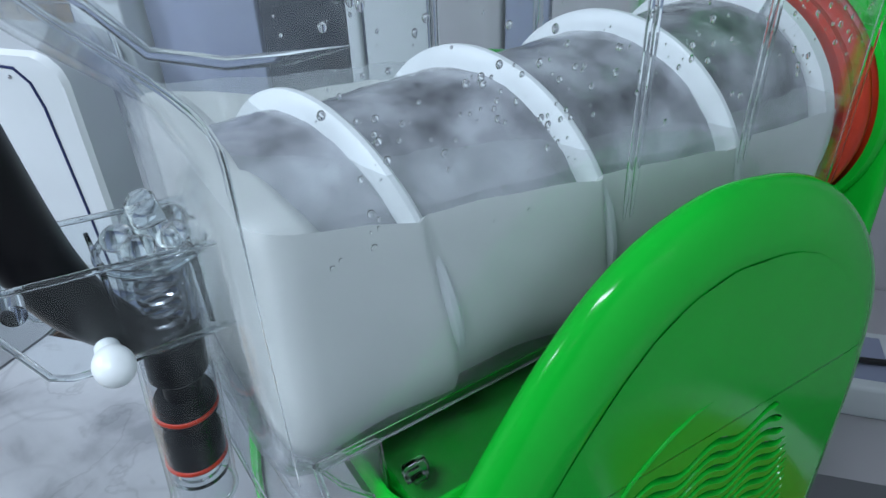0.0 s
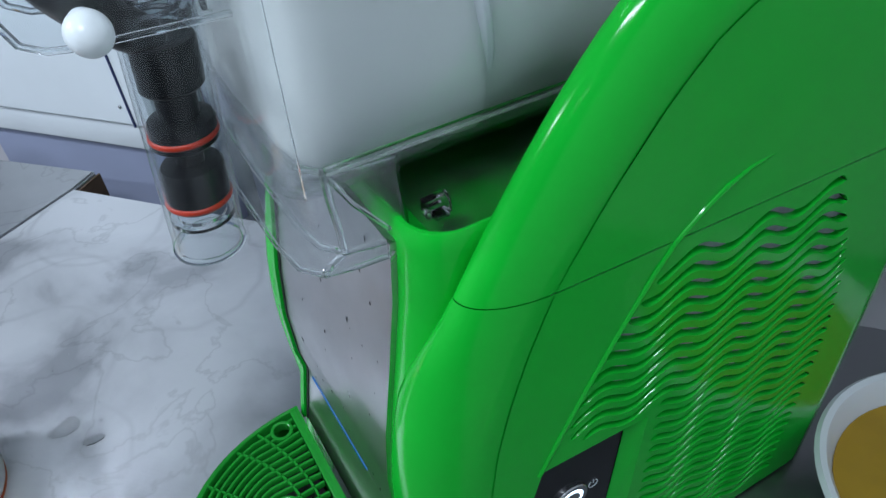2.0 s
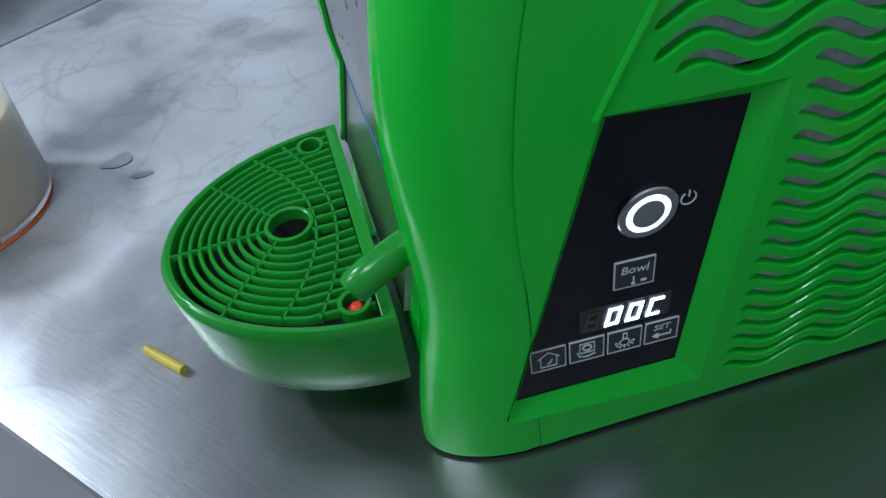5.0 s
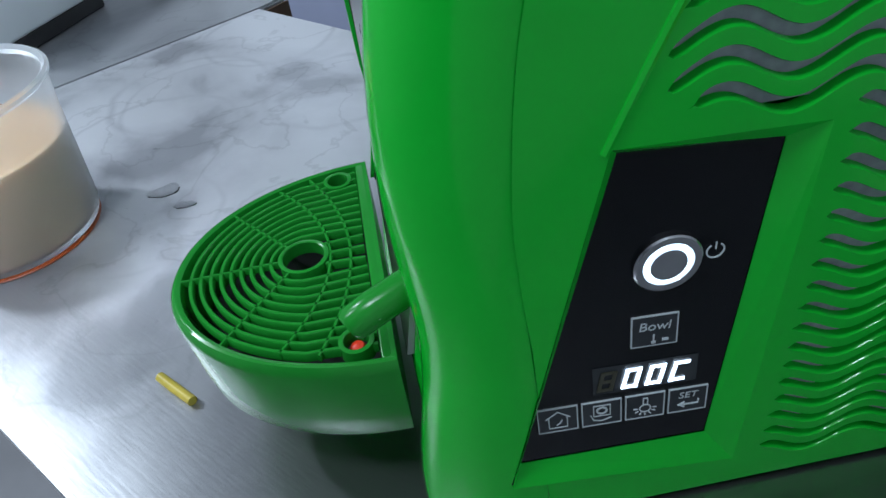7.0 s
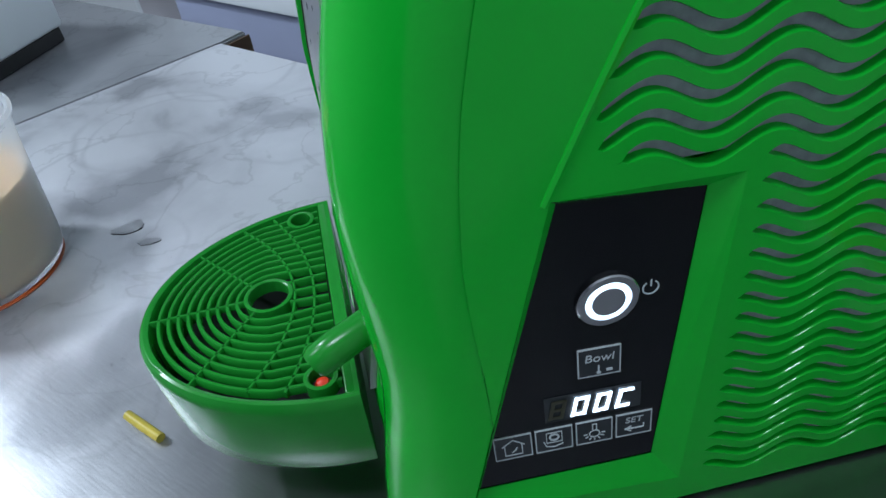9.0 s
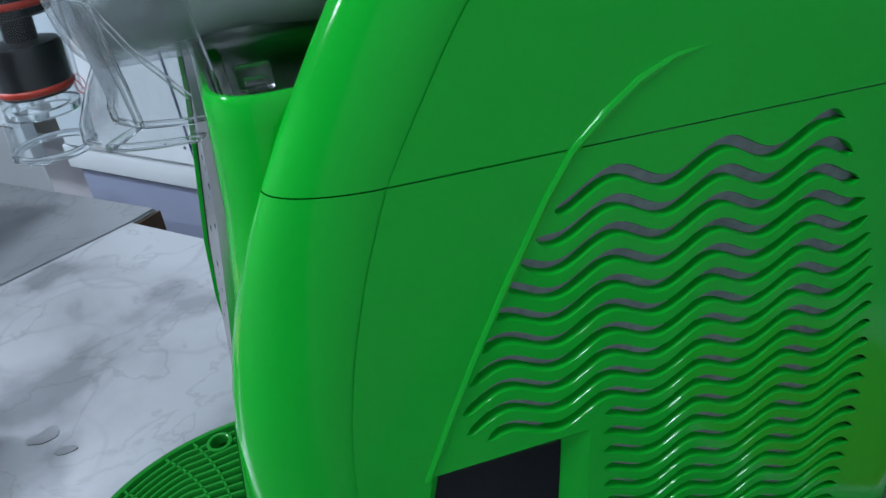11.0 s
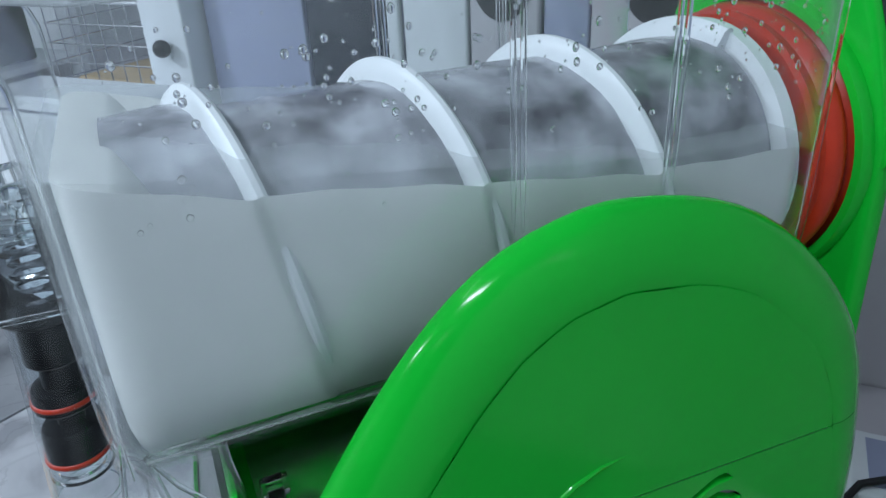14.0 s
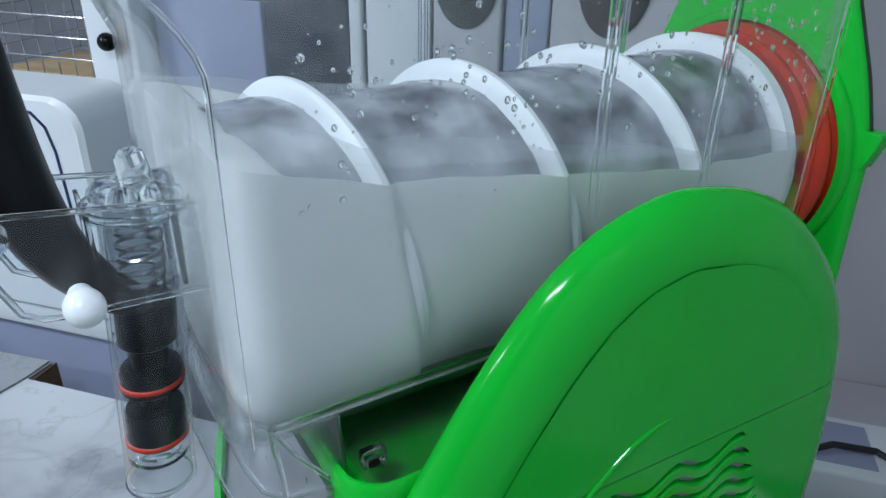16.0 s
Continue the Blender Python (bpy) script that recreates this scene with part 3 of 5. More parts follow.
def digit(bm, u, ch, w=0.0072, h=0.0125, s=0.0017):
    sk = 0.0012
    rows = {"a": (0, w, h - s, h), "d": (0, w, 0, s), "g": (0, w, h / 2 - s / 2, h / 2 + s / 2),
            "b": (w - s, w, h / 2, h), "c": (w - s, w, 0, h / 2), "f": (0, s, h / 2, h), "e": (0, s, 0, h / 2)}
    for key in SEGS[ch]:
        a, b, c, d = rows[key]
        q = [on_panel(u + x + sk * (v / h - 0.5) * 2, v - 0.0057, PY - 0.0011 - (0.00012 if key in "bcef" else 0)) for x, v in ((a, c), (b, c), (b, d), (a, d))]
        plate(bm, q, 0.0004)
    return bm


part("unlit_digit", digit(bmesh.new(), 0.0025, "8"), SEG_OFF, display, "unlit grey digit", smooth=False)
for i, ch in enumerate("00C"):
    part("lit_digit", digit(bmesh.new(), 0.0135 + 0.0108 * i, ch), LED_WHITE, display, "glowing white digit", smooth=False)


def lettering(name, text, at, size, material, parent, tilt=ROW_A):
    cu = bpy.data.curves.new(name, "FONT")
    cu.body, cu.size, cu.align_x, cu.align_y, cu.extrude = text, size, "CENTER", "CENTER", 0.0001
    tmp = new(name, cu)
    dg = bpy.context.evaluated_depsgraph_get()
    me = bpy.data.meshes.new_from_object(tmp.evaluated_get(dg))
    bpy.data.objects.remove(tmp)
    me.materials.clear()
    me.materials.append(material)
    me.transform(Matrix.Translation(at) @ Matrix.Rotation(-tilt, 4, "Y") @ Matrix.Rotation(math.pi / 2, 4, "X"))
    ob = new(name, me)
    ob.parent = parent
    return ob


bowl_key = part("bowl_key", outline(plate(bmesh.new(), rect(0.0165, 0.0365, 0.0195, 0.0375, PY - 0.0005), 0.0004), 0.0165, 0.0365, 0.0195, 0.0375), PRINT, panel, "printed key frame marked Bowl", smooth=False)
part("key_face", plate(bmesh.new(), rect(0.0171, 0.0359, 0.0201, 0.0369, PY - 0.0008), 0.0002), KEY_BLACK, bowl_key, smooth=False)
lettering("key_word", "Bowl", on_panel(0.0265, 0.0315, PY - 0.0012), 0.0068, PRINT, bowl_key)
bm = bmesh.new()
plate(bm, rect(0.0258, 0.0264, 0.0215, 0.0265, PY - 0.0012)), plate(bm, rect(0.0252, 0.0270, 0.0213, 0.0225, PY - 0.0013)), plate(bm, rect(0.0298, 0.0325, 0.0222, 0.0236, PY - 0.0012))
part("thermometer_sign", bm, PRINT, bowl_key, smooth=False)

# power sign beside the button
bm = bmesh.new()
pc = Vector((0.1250, PY - 0.0006, 0.1615))
tube(bm, [pc + Vector((0.0034 * math.sin(a), 0, 0.0034 * math.cos(a))) for a in np.linspace(0.6, 2 * math.pi - 0.6, 24)], 0.00035, 6)
cyl(bm, pc + Vector((0, 0, 0.0008)), pc + Vector((0, 0, 0.0042)), 0.00035, seg=6)
part("power_sign", bm, PRINT, panel)

# four touch keys with their signs
for i in range(4):
    u0 = -0.0258 + 0.0202 * i
    v0, v1 = -0.0295, -0.0125
    key = part("touch_key", outline(plate(bmesh.new(), rect(u0, u0 + 0.0184, v0, v1, PY - 0.0004), 0.0003), u0, u0 + 0.0184, v0, v1, 0.00045), PRINT, panel, smooth=False)
    part("key_face", plate(bmesh.new(), rect(u0 + 0.0005, u0 + 0.0179, v0 + 0.0005, v1 - 0.0005, PY - 0.0006), 0.0002), KEY_BLACK, key, smooth=False)
    bm = bmesh.new()
    c, y = u0 + 0.0092, PY - 0.0010

    def stroke(pts, w=0.00032, closed=False):
        tube(bm, [on_panel(a, b, y) for a, b in pts], w, 6, closed)

    if i == 0:
        stroke([(c - 0.0055, -0.0195), (c, -0.0150), (c + 0.0055, -0.0195)])
        stroke([(c - 0.0042, -0.0190), (c - 0.0042, -0.0262), (c + 0.0042, -0.0262), (c + 0.0042, -0.0190)])
        stroke([(c - 0.0008, -0.0245), (c + 0.0008, -0.0232), (c + 0.0018, -0.0210)])
    elif i == 1:
        stroke([(c - 0.0038, -0.0152), (c + 0.0038, -0.0152), (c + 0.0038, -0.0225), (c - 0.0038, -0.0225)], closed=True)
        stroke([(c + 0.0022 * math.cos(a), -0.0188 + 0.0022 * math.sin(a)) for a in np.linspace(0, 6.2, 14)], 0.0005, True)
        stroke([(c - 0.0052, -0.0215), (c - 0.0040, -0.0252), (c, -0.0262), (c + 0.0045, -0.0245)])
    elif i == 2:
        stroke([(c + 0.0026 * math.cos(a), -0.0222 + 0.0026 * math.sin(a)) for a in np.linspace(0, 6.2, 14)], closed=True)
        stroke([(c - 0.0010, -0.0196), (c - 0.0010, -0.0150), (c + 0.0010, -0.0150), (c + 0.0010, -0.0196)])
        for a in np.linspace(math.pi, 2 * math.pi, 7):
            stroke([(c + 0.0036 * math.cos(a), -0.0222 + 0.0036 * math.sin(a)), (c + 0.0054 * math.cos(a), -0.0222 + 0.0050 * math.sin(a))])
    else:
        stroke([(c + 0.0050, -0.0215), (c + 0.0050, -0.0240), (c - 0.0040, -0.0240)], 0.0004)
        stroke([(c - 0.0015, -0.0222), (c - 0.0045, -0.0240), (c - 0.0015, -0.0258)], 0.0004)
    part("key_sign", bm, PRINT, key)
    if i == 3:
        lettering("key_word", "SET", on_panel(c, -0.0175, y), 0.0058, PRINT, key)

# inner body: front column, deck under the bowl
FRONT = [(0.0, 0.010), (0.03, 0.004), (0.09, 0.004), (0.15, 0.0155), (0.17, 0.0125), (0.21, 0.0115), (0.25, 0.0150), (0.30, 0.0230), (0.34, 0.0290), (0.385, 0.0325)]


def rounded_section(z, hw, x0, x1, r, n=7):
    out = []
    for cx, cy, a0 in ((x0 + r, -hw + r, math.pi), (x1 - r, -hw + r, 1.5 * math.pi), (x1 - r, hw - r, 0), (x0 + r, hw - r, 0.5 * math.pi)):
        for k in range(n):
            a = a0 + math.pi / 2 * k / (n - 1)
            out.append((cx + r * math.cos(a), YC + cy + r * math.sin(a), z))
    return out


bm = bmesh.new()
zs = [0.012 + (0.381 - 0.012) * i / 44 for i in range(45)]
rings = [rounded_section(z, 0.0985, interp(z, FRONT) + 0.0015, 0.36, 0.020) for z in zs]
rings.append(rounded_section(0.3832, 0.0970, interp(0.38, FRONT) + 0.003, 0.36, 0.019))
rings.append(rounded_section(0.3832, 0.0955, interp(0.38, FRONT) + 0.0045, 0.36, 0.018))
rings.append(rounded_section(0.364, 0.0945, interp(0.38, FRONT) + 0.0055, 0.36, 0.018))
loft(bm, rings)
bmesh.ops.bisect_plane(bm, geom=bm.verts[:] + bm.edges[:] + bm.faces[:], plane_co=(0, 0, 0.3655), plane_no=(0, 0, 1))
part("inner_body", bm, GREEN, machine)
bm = bmesh.new()
box(bm, 0.0440, 0.3550, YC - 0.0935, YC + 0.0935, 0.3775, 0.3795, 0.0008)
cover = part("deck_cover", bm, THIN_DECK, machine, "smoky clear cover over the green deck")
bm = bmesh.new()
box(bm, 0.046, 0.058, -0.0835, -0.0770, 0.3796, 0.3880, 0.001), box(bm, 0.0485, 0.0555, -0.086, -0.0745, 0.3796, 0.3830, 0.001)
part("deck_catch", bm, CLEAR, machine, "small clear catch")

# steel front plate with black gasket and green frame
for nm, hw0, hw1, dx, material, lab in (("front_plate", -0.0760, 0.0735, -0.0015, STEEL, "brushed steel front plate with water spots"),
                                        ("gasket", 0.0735, 0.0765, -0.0022, BLACK_RUBBER, "black rubber gasket"),
                                        ("front_frame", 0.0765, 0.0830, -0.0045, GREEN, ""), ):
    bm = bmesh.new()
    rings = []
    for i in range(60):
        z = 0.095 + (0.372 - 0.095) * i / 59
        x = interp(z, FRONT) + dx
        rings.append([(x, YC + hw0, z), (x, YC + hw1, z), (x + 0.004, YC + hw1, z), (x + 0.004, YC + hw0, z)])
    loft(bm, rings)
    part(nm, bm, material, machine, lab)
# reflection in the plate's bend, laid on as a blue line
bm = bmesh.new()
tube(bm, [(interp(z, FRONT) - 0.0017, y, z) for y, z in ((0.062, 0.149), (0.03, 0.1495), (0.0, 0.150), (-0.030, 0.1505))], 0.0009, 6)
part("bend_reflection", bm, BLUE_REFLECTION, machine, "thin blue reflection drawn along the bend of the plate")

# dark splash specks on the steel plate
rng = random.Random(11)
bm = bmesh.new()
for _ in range(34):
    z, y = rng.uniform(0.17, 0.362), YC + rng.uniform(-0.066, 0.055)
    m = Matrix.Translation((interp(z, FRONT) - 0.0016, y, z)) @ Matrix.Rotation(rng.uniform(-0.3, 0.3), 4, "X") @ Matrix.Diagonal((0.3, 1, rng.uniform(1.5, 4.5), 1))
    bmesh.ops.create_icosphere(bm, subdivisions=1, radius=rng.choice((0.0004, 0.0005, 0.0008)), matrix=m)
specks = part("splash_specks", bm, BLACK_RUBBER, machine, "dark dried specks on the steel plate")
tagged(specks, kind="stuff")

# drip tray
TZ, TA, TB = 0.1025, 0.1122, 0.0845
tray = thing("drip_tray", -0.04, YC, 0.045, "half-round green plastic drip tray with slotted grate on machine front", "drip tray")
HC = Vector((-0.042, YC + 0.002, 0))


def tray_outline(scale, z, n=56, x_back=-0.001):
    return [(min(x_back, -TA * scale * math.sin(math.pi * i / n)) if 0 < i < n else x_back, YC + TB * scale * math.cos(math.pi * i / n), z) for i in range(n + 1)]


bm = bmesh.new()
prof = [(0.90, 0.045), (0.95, 0.0452), (0.985, 0.050), (1.0, 0.065), (1.02, 0.096), (1.015, 0.1005), (1.0, TZ + 0.0003), (0.985, TZ + 0.0008), (0.965, TZ), (0.955, TZ - 0.004), (0.945, 0.060), (0.93, 0.052)]
loft(bm, [tray_outline(s, z, x_back=-0.001 if i < 8 else -0.006) for i, (s, z) in enumerate(prof)])
part("tray_body", bm, GREEN_TRAY, tray)

bm = bmesh.new()


def reach(a):
    """Distance from the drain hole to the tray's rim in the direction a."""
    lo, hi = 0.0, 0.3
    for _ in range(30):
        mid = (lo + hi) / 2
        x, y = HC.x + mid * math.cos(a), HC.y + mid * math.sin(a)
        if (x / (TA * 0.965)) ** 2 + ((y - YC) / (TB * 0.965)) ** 2 < 1:
            lo = mid
        else:
            hi = mid
    return lo


HOLES = [(HC.x, HC.y, 0.0115), (-0.0195, 0.0655, 0.0062), (-0.0185, -0.0705, 0.0062)]


def strip(pts, w, h):
    """A bar of the grate, w wide and h deep, along points in the grate's plane; broken at the holes and the back bar."""
    run = []
    for p in pts + [None]:
        bad = p is None or p[0] > -0.0075 or any(math.hypot(p[0] - hx, p[1] - hy) < hr for hx, hy, hr in HOLES)
        if not bad:
            run.append(Vector((p[0], p[1], TZ)))
            continue
        if len(run) > 1:
            rings = []
            for i, q in enumerate(run):
                d = (run[min(i + 1, len(run) - 1)] - run[max(i - 1, 0)]).normalized()
                s = Vector((-d.y, d.x, 0)) * w / 2
                rings.append([q - s * 0.55, q + s * 0.55, q + s - Vector((0, 0, w * 0.3)), q + s - Vector((0, 0, h)), q - s - Vector((0, 0, h)), q - s - Vector((0, 0, w * 0.3))])
            loft(bm, rings)
        run = []


RINGS = 10
XB = -0.0072
for k in range(1, RINGS):
    pts = []
    for sgn in (1, -1):
        arm = [(HC.x + d, 0) for d in np.linspace(0.0, XB - HC.x, 26)]
        y_hole = 0.0125 + (reach(sgn * math.pi / 2) - 0.0125) * k / RINGS
        y_back = 0.010 + (TB * 0.955 - 0.010) * k / RINGS
        arm = [(x, HC.y + sgn * (y_hole + (y_back - y_hole) * ((x - HC.x) / (XB - HC.x)) ** 1.6)) for x, _ in arm]
        if sgn == 1:
            pts += arm[::-1]
            for i in range(1, 90):
                a = math.pi / 2 + math.pi * i / 90
                d = 0.0125 + (reach(a) - 0.0125) * k / RINGS
                pts.append((HC.x + d * math.cos(a), HC.y + d * math.sin(a)))
        else:
            pts += arm
    strip(pts, 0.0026, 0.005)
for y in (-0.0075, 0.0, 0.0075):
    strip([(x, HC.y + y * (1 + 0.3 * (x - HC.x) / 0.034)) for x in np.linspace(HC.x + 0.0115, XB, 14)], 0.0024, 0.005)
for a in (180, 128, 232):
    a = radians(a)
    strip([(HC.x + d * math.cos(a), HC.y + d * math.sin(a)) for d in np.linspace(0.012, reach(a), 24)], 0.0016, 0.0042)
for x0, bend in ((-0.0275, 0.030), (-0.0165, 0.018)):
    strip([(x0 - bend * (y / 0.07) ** 2, HC.y + y) for y in np.linspace(-0.076, 0.076, 70) if ((x0 - bend * (y / 0.07) ** 2) / TA) ** 2 + (y / TB) ** 2 < 0.92], 0.0018, 0.0042)
for hx, hy, hr in HOLES:
    ring = [(hr, TZ - 0.007), (hr, TZ + 0.0006), (hr + 0.0008, TZ + 0.0010), (hr + 0.0024, TZ + 0.0006), (hr + 0.0026, TZ - 0.007), (hr, TZ - 0.007)]
    lathe(bm, ring, (hx, hy, 0), 32)
box(bm, -0.0080, -0.0015, YC - TB * 0.97, YC + TB * 0.97, TZ - 0.006, TZ + 0.0004, 0.001)
part("grate", bm, GREEN_TRAY, tray, "green slotted grate with concentric ribs")
# black insert put in for the shade deep between the ribs
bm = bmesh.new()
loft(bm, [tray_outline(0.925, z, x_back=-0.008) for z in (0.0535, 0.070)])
part("shade_insert", bm, BLACK_RUBBER, tray, "black insert standing in for shade below the grate")
part("overflow_float", lathe(bmesh.new(), [(0.0001, 0.1005), (0.003, 0.0995), (0.0044, 0.097), (0.0044, 0.070), (0.0001, 0.070)], (-0.0185, -0.0705, 0), 20), RED, tray, "red float pin")
bm = bmesh.new()
tube(bm, [(0.020, -0.0700, 0.1335), (0.008, -0.0735, 0.1315), (-0.006, -0.0775, 0.1275), (-0.0165, -0.0805, 0.1235), (-0.0185, -0.0812, 0.1225)], [0.0085, 0.0085, 0.0086, 0.0084, 0.0070], 20)
part("drain_spout", bm, GREEN_TRAY, machine)

# clear bowl
AX, R0 = 0.462, 0.0790
BOWL_TOP = 0.665


def u_section(x, r, top, push=0.0, n=32, full=0.62):
    """Upright walls over a trough with full, rounded lower corners."""
    out = []
    for i in range(9):
        out.append((x, -r, top + (AX - top) * i / 9))
    for i in range(n + 1):
        a = math.pi + math.pi * i / n
        c, q = math.cos(a), math.sin(a)
        out.append((x, r * math.copysign(abs(c) ** full, c), AX - r * abs(q) ** full))
    for i in range(1, 10):
        out.append((x, r, AX + (top - AX) * i / 9))
    return [(px - push * smooth_step((pz - 0.555) / 0.075), py + YC, pz) for px, py, pz in out]


CORNER = ((0.0, 0.0150), (0.0008, 0.0105), (0.0028, 0.0062), (0.0060, 0.0028), (0.0100, 0.0008), (0.0150, 0.0))
bowl = thing("slush_bowl", 0.17, YC, 0.383, "clear plastic bowl of milky slush, wet with drops", "bowl")
bm = bmesh.new()
rings = [u_section(-0.006 + dx, R0 - ins, BOWL_TOP, 0.055 * (1 - dx / 0.03)) for dx, ins in CORNER]
rings += [u_section(0.009 + 0.328 * i / 14, R0, BOWL_TOP, 0.0275 * (1 - smooth_step(i / 2))) for i in range(1, 15)]
loft(bm, rings, close=False, cap0=False, cap1=False)
bm.verts.ensure_lookup_table()
front = bm.verts[:len(rings[0])]
half = len(front) // 2
for i in range(half):
    j = len(front) - 1 - i
    if j - i > 1:
        quad = [front[i], front[i + 1], front[j - 1], front[j]]
        bm.faces.new(quad if j - i > 2 else [front[i], front[i + 1], front[j]])
shell = part("bowl_shell", bm, THIN_WET, bowl, "clear moulded plastic shell")
sol = shell.modifiers.new("wall", "SOLIDIFY")
sol.thickness, sol.offset = 0.0022, -1
shell.visible_shadow = False
# thick moulded corners of the front and the rolled lip under the bulging hopper
for sgn in (-1, 1):
    bm = bmesh.new()
    col = []
    for i in range(40):
        z = 0.405 + 0.25 * i / 39
        f = smooth_step((z - 0.555) / 0.075)
        col.append((0.0010 - 0.046 * f, YC + sgn * (R0 - 0.0072), z))
    tube(bm, col, [0.0010 + 0.0022 * smooth_step((c[2] - 0.50) / 0.07) for c in col], 12, flat=0.4)
    e = part("corner_bead", bm, CLEAR_BOWL, bowl, "thick clear moulded corner")
    e.visible_shadow = False
lip = [(0.0420, 0.0788, 0.5818), (0.0230, 0.0792, 0.5828), (0.0060, 0.0785, 0.5850), (-0.0120, 0.0760, 0.5910), (-0.0220, 0.0700, 0.6040), (-0.0290, 0.0560, 0.6090), (-0.0320, 0.0300, 0.6105), (-0.0330, 0.0, 0.6110)]
lip = [(x, YC - y, z) for x, y, z in lip] + [(x, YC + y, z) for x, y, z in lip[-2::-1]]
bm = bmesh.new()
tube(bm, lip, [0.0006] + [0.0030] * (len(lip) - 2) + [0.0006], 12, flat=0.6)
e = part("hopper_lip", bm, CLEAR_BOWL, bowl, "rolled clear lip of the hopper")
e.visible_shadow = False
# moulded ribs on the side walls
for sgn in (-1, 1):
    for rx, low in ((0.1685, 0.476), (0.2455, 0.480)):
        bm = bmesh.new()
        for d in (-0.0022, 0.0022):
            tube(bm, [(rx + d, YC + sgn * (R0 + 0.0002), z) for z in (low, low + 0.02, 0.56, BOWL_TOP)], [0.0006, 0.0013, 0.0013, 0.0013], 8)
        rib = part("bowl_rib", bm, CLEAR, bowl)
        rib.visible_shadow = False
# rear end edge and the ledges that carry the bowl
bm = bmesh.new()
tube(bm, u_section(0.3375, R0 + 0.0004, BOWL_TOP), 0.0018, 8)
e = part("rear_rim", bm, CLEAR, bowl)
e.visible_shadow = False
for sgn in (-1, 1):
    bm = bmesh.new()
    box(bm, 0.008, 0.336, YC + sgn * 0.0785 - 0.0022, YC + sgn * 0.0785 + 0.0022, 0.4170, 0.4192, 0.0006)
    e = part("ledge", bm, CLEAR_BOWL, bowl)
    e.visible_shadow = False
# clear apron under the front, with a folded lip
bm = bmesh.new()
plan = ((0.036, -0.0795), (0.022, -0.0800), (0.008, -0.0785), (0.0005, -0.0700), (-0.0020, -0.052), (-0.0030, 0.0), (-0.0020, 0.046), (0.0005, 0.064), (0.008, 0.0725), (0.022, 0.0740))
rings = []
for z, sc, dx in ((0.4170, 1.0, 0.0), (0.404, 0.985, 0.001), (0.388, 0.965, 0.003), (0.3745, 0.95, 0.004), (0.3715, 0.965, -0.003), (0.3705, 1.0, -0.007)):
    rings.append([(x + dx, YC + (y - YC) * sc, z - 0.10 * max(0, x)) for x, y in plan])
loft(bm, rings, close=False, cap0=False, cap1=False)
apron = part("apron", bm, THIN_APRON, bowl, "clear plastic apron")
sol = apron.modifiers.new("wall", "SOLIDIFY")
sol.thickness = 0.0025
for pth, rad in (([r[0] for r in rings], 0.0013), ([r[2] for r in rings], 0.0016), (rings[3], 0.0014), (rings[5], 0.0011), (rings[0][:4], 0.0012),
                 ([rings[0][2], (0.0165, -0.0805, 0.400), (0.030, -0.0805, 0.3815)], 0.0011)):
    bm = bmesh.new()
    tube(bm, pth, rad, 8)
    c = part("apron_edge", bm, CLEAR, bowl)
    c.visible_shadow = False

# frozen drum and white helical auger
RD = 0.0632
part("cooling_drum", cyl(bmesh.new(), (0.022, YC, AX), (0.350, YC, AX), RD, seg=72), DRUM, bowl, "frosted steel cooling drum")
bm = bmesh.new()
TURN_X, PH, RA = 0.0885, 0.0560, 0.0757
n = 320
rings = []
for i in range(n + 1):
    x = 0.014 + 0.312 * i / n
    a = 2 * math.pi * (x - PH) / TURN_X
    c, s = math.cos(a), -math.sin(a)
    rings.append([(x + dx, YC + rr * s, AX + rr * c) for rr, dx in ((RD - 0.001, -0.0055), (0.068, -0.0042), (RA - 0.0016, -0.0030), (RA, -0.0012), (RA, 0.0012), (RA - 0.0016, 0.0030), (0.068, 0.0040), (RD - 0.001, 0.0050))])
loft(bm, rings)
part("auger", bm, WHITE_FLIGHT, bowl, "white plastic helical auger")
part("end_disc", cyl(bmesh.new(), (0.3270, YC, AX), (0.3350, YC, AX), 0.0735, seg=64), WHITE_FLIGHT, bowl)


# milky slush: a thick body heaped against the flights, in a thin clouded layer along the wall
def level(x):
    return 0.5300 - 0.150 * max(0, x) + 0.12 * max(0, x - 0.24) + 0.0007 * math.sin(x * 61) + 0.0005 * math.sin(x * 143 + 1)


def heaped(x, y, z):
    """Ramp that climbs to each flight's edge and drops off behind it."""
    drop = math.atan2(YC - y, z - AX)
    turn = ((x - PH - TURN_X * drop / (2 * math.pi)) / TURN_X) % 1
    ramp = smooth_step((turn - 0.30) / 0.62) * (1 - smooth_step((turn - 0.93) / 0.07))
    front = smooth_step((0.075 - x) / 0.06)
    return ramp + (1 - ramp) * front


def wall_rings(inset, drop, heap=0.0, full=0.62):
    rings = []
    for dx, ins in CORNER + tuple((0.015 + 0.320 * i / 260, 0.0) for i in range(1, 261)):
        x = -0.0034 + dx * 0.992 + inset * max(0, 1 - dx / 0.1)
        ring = u_section(x, R0 - 0.0024 - inset - ins, level(x) - drop * (0.35 + 0.65 * smooth_step((x - 0.005) / 0.06)), n=48, full=full)
        if heap:
            ring = [(px, YC + (py - YC) * (1 + heap * heaped(px, py, pz)), AX + (pz - AX) * (1 + (heap * heaped(px, py, pz) if pz < AX else 0))) for px, py, pz in ring]
        rings.append(ring)
    return rings


def front_fill(bm, ring):
    for i in range(len(ring) // 2 - 1):
        j = len(ring) - 1 - i
        bm.faces.new([bm.verts.new(ring[k]) for k in (i, i + 1, j - 1, j)])


bm = bmesh.new()
rings = wall_rings(0.0060, 0.0080, 0.066, 0.64)
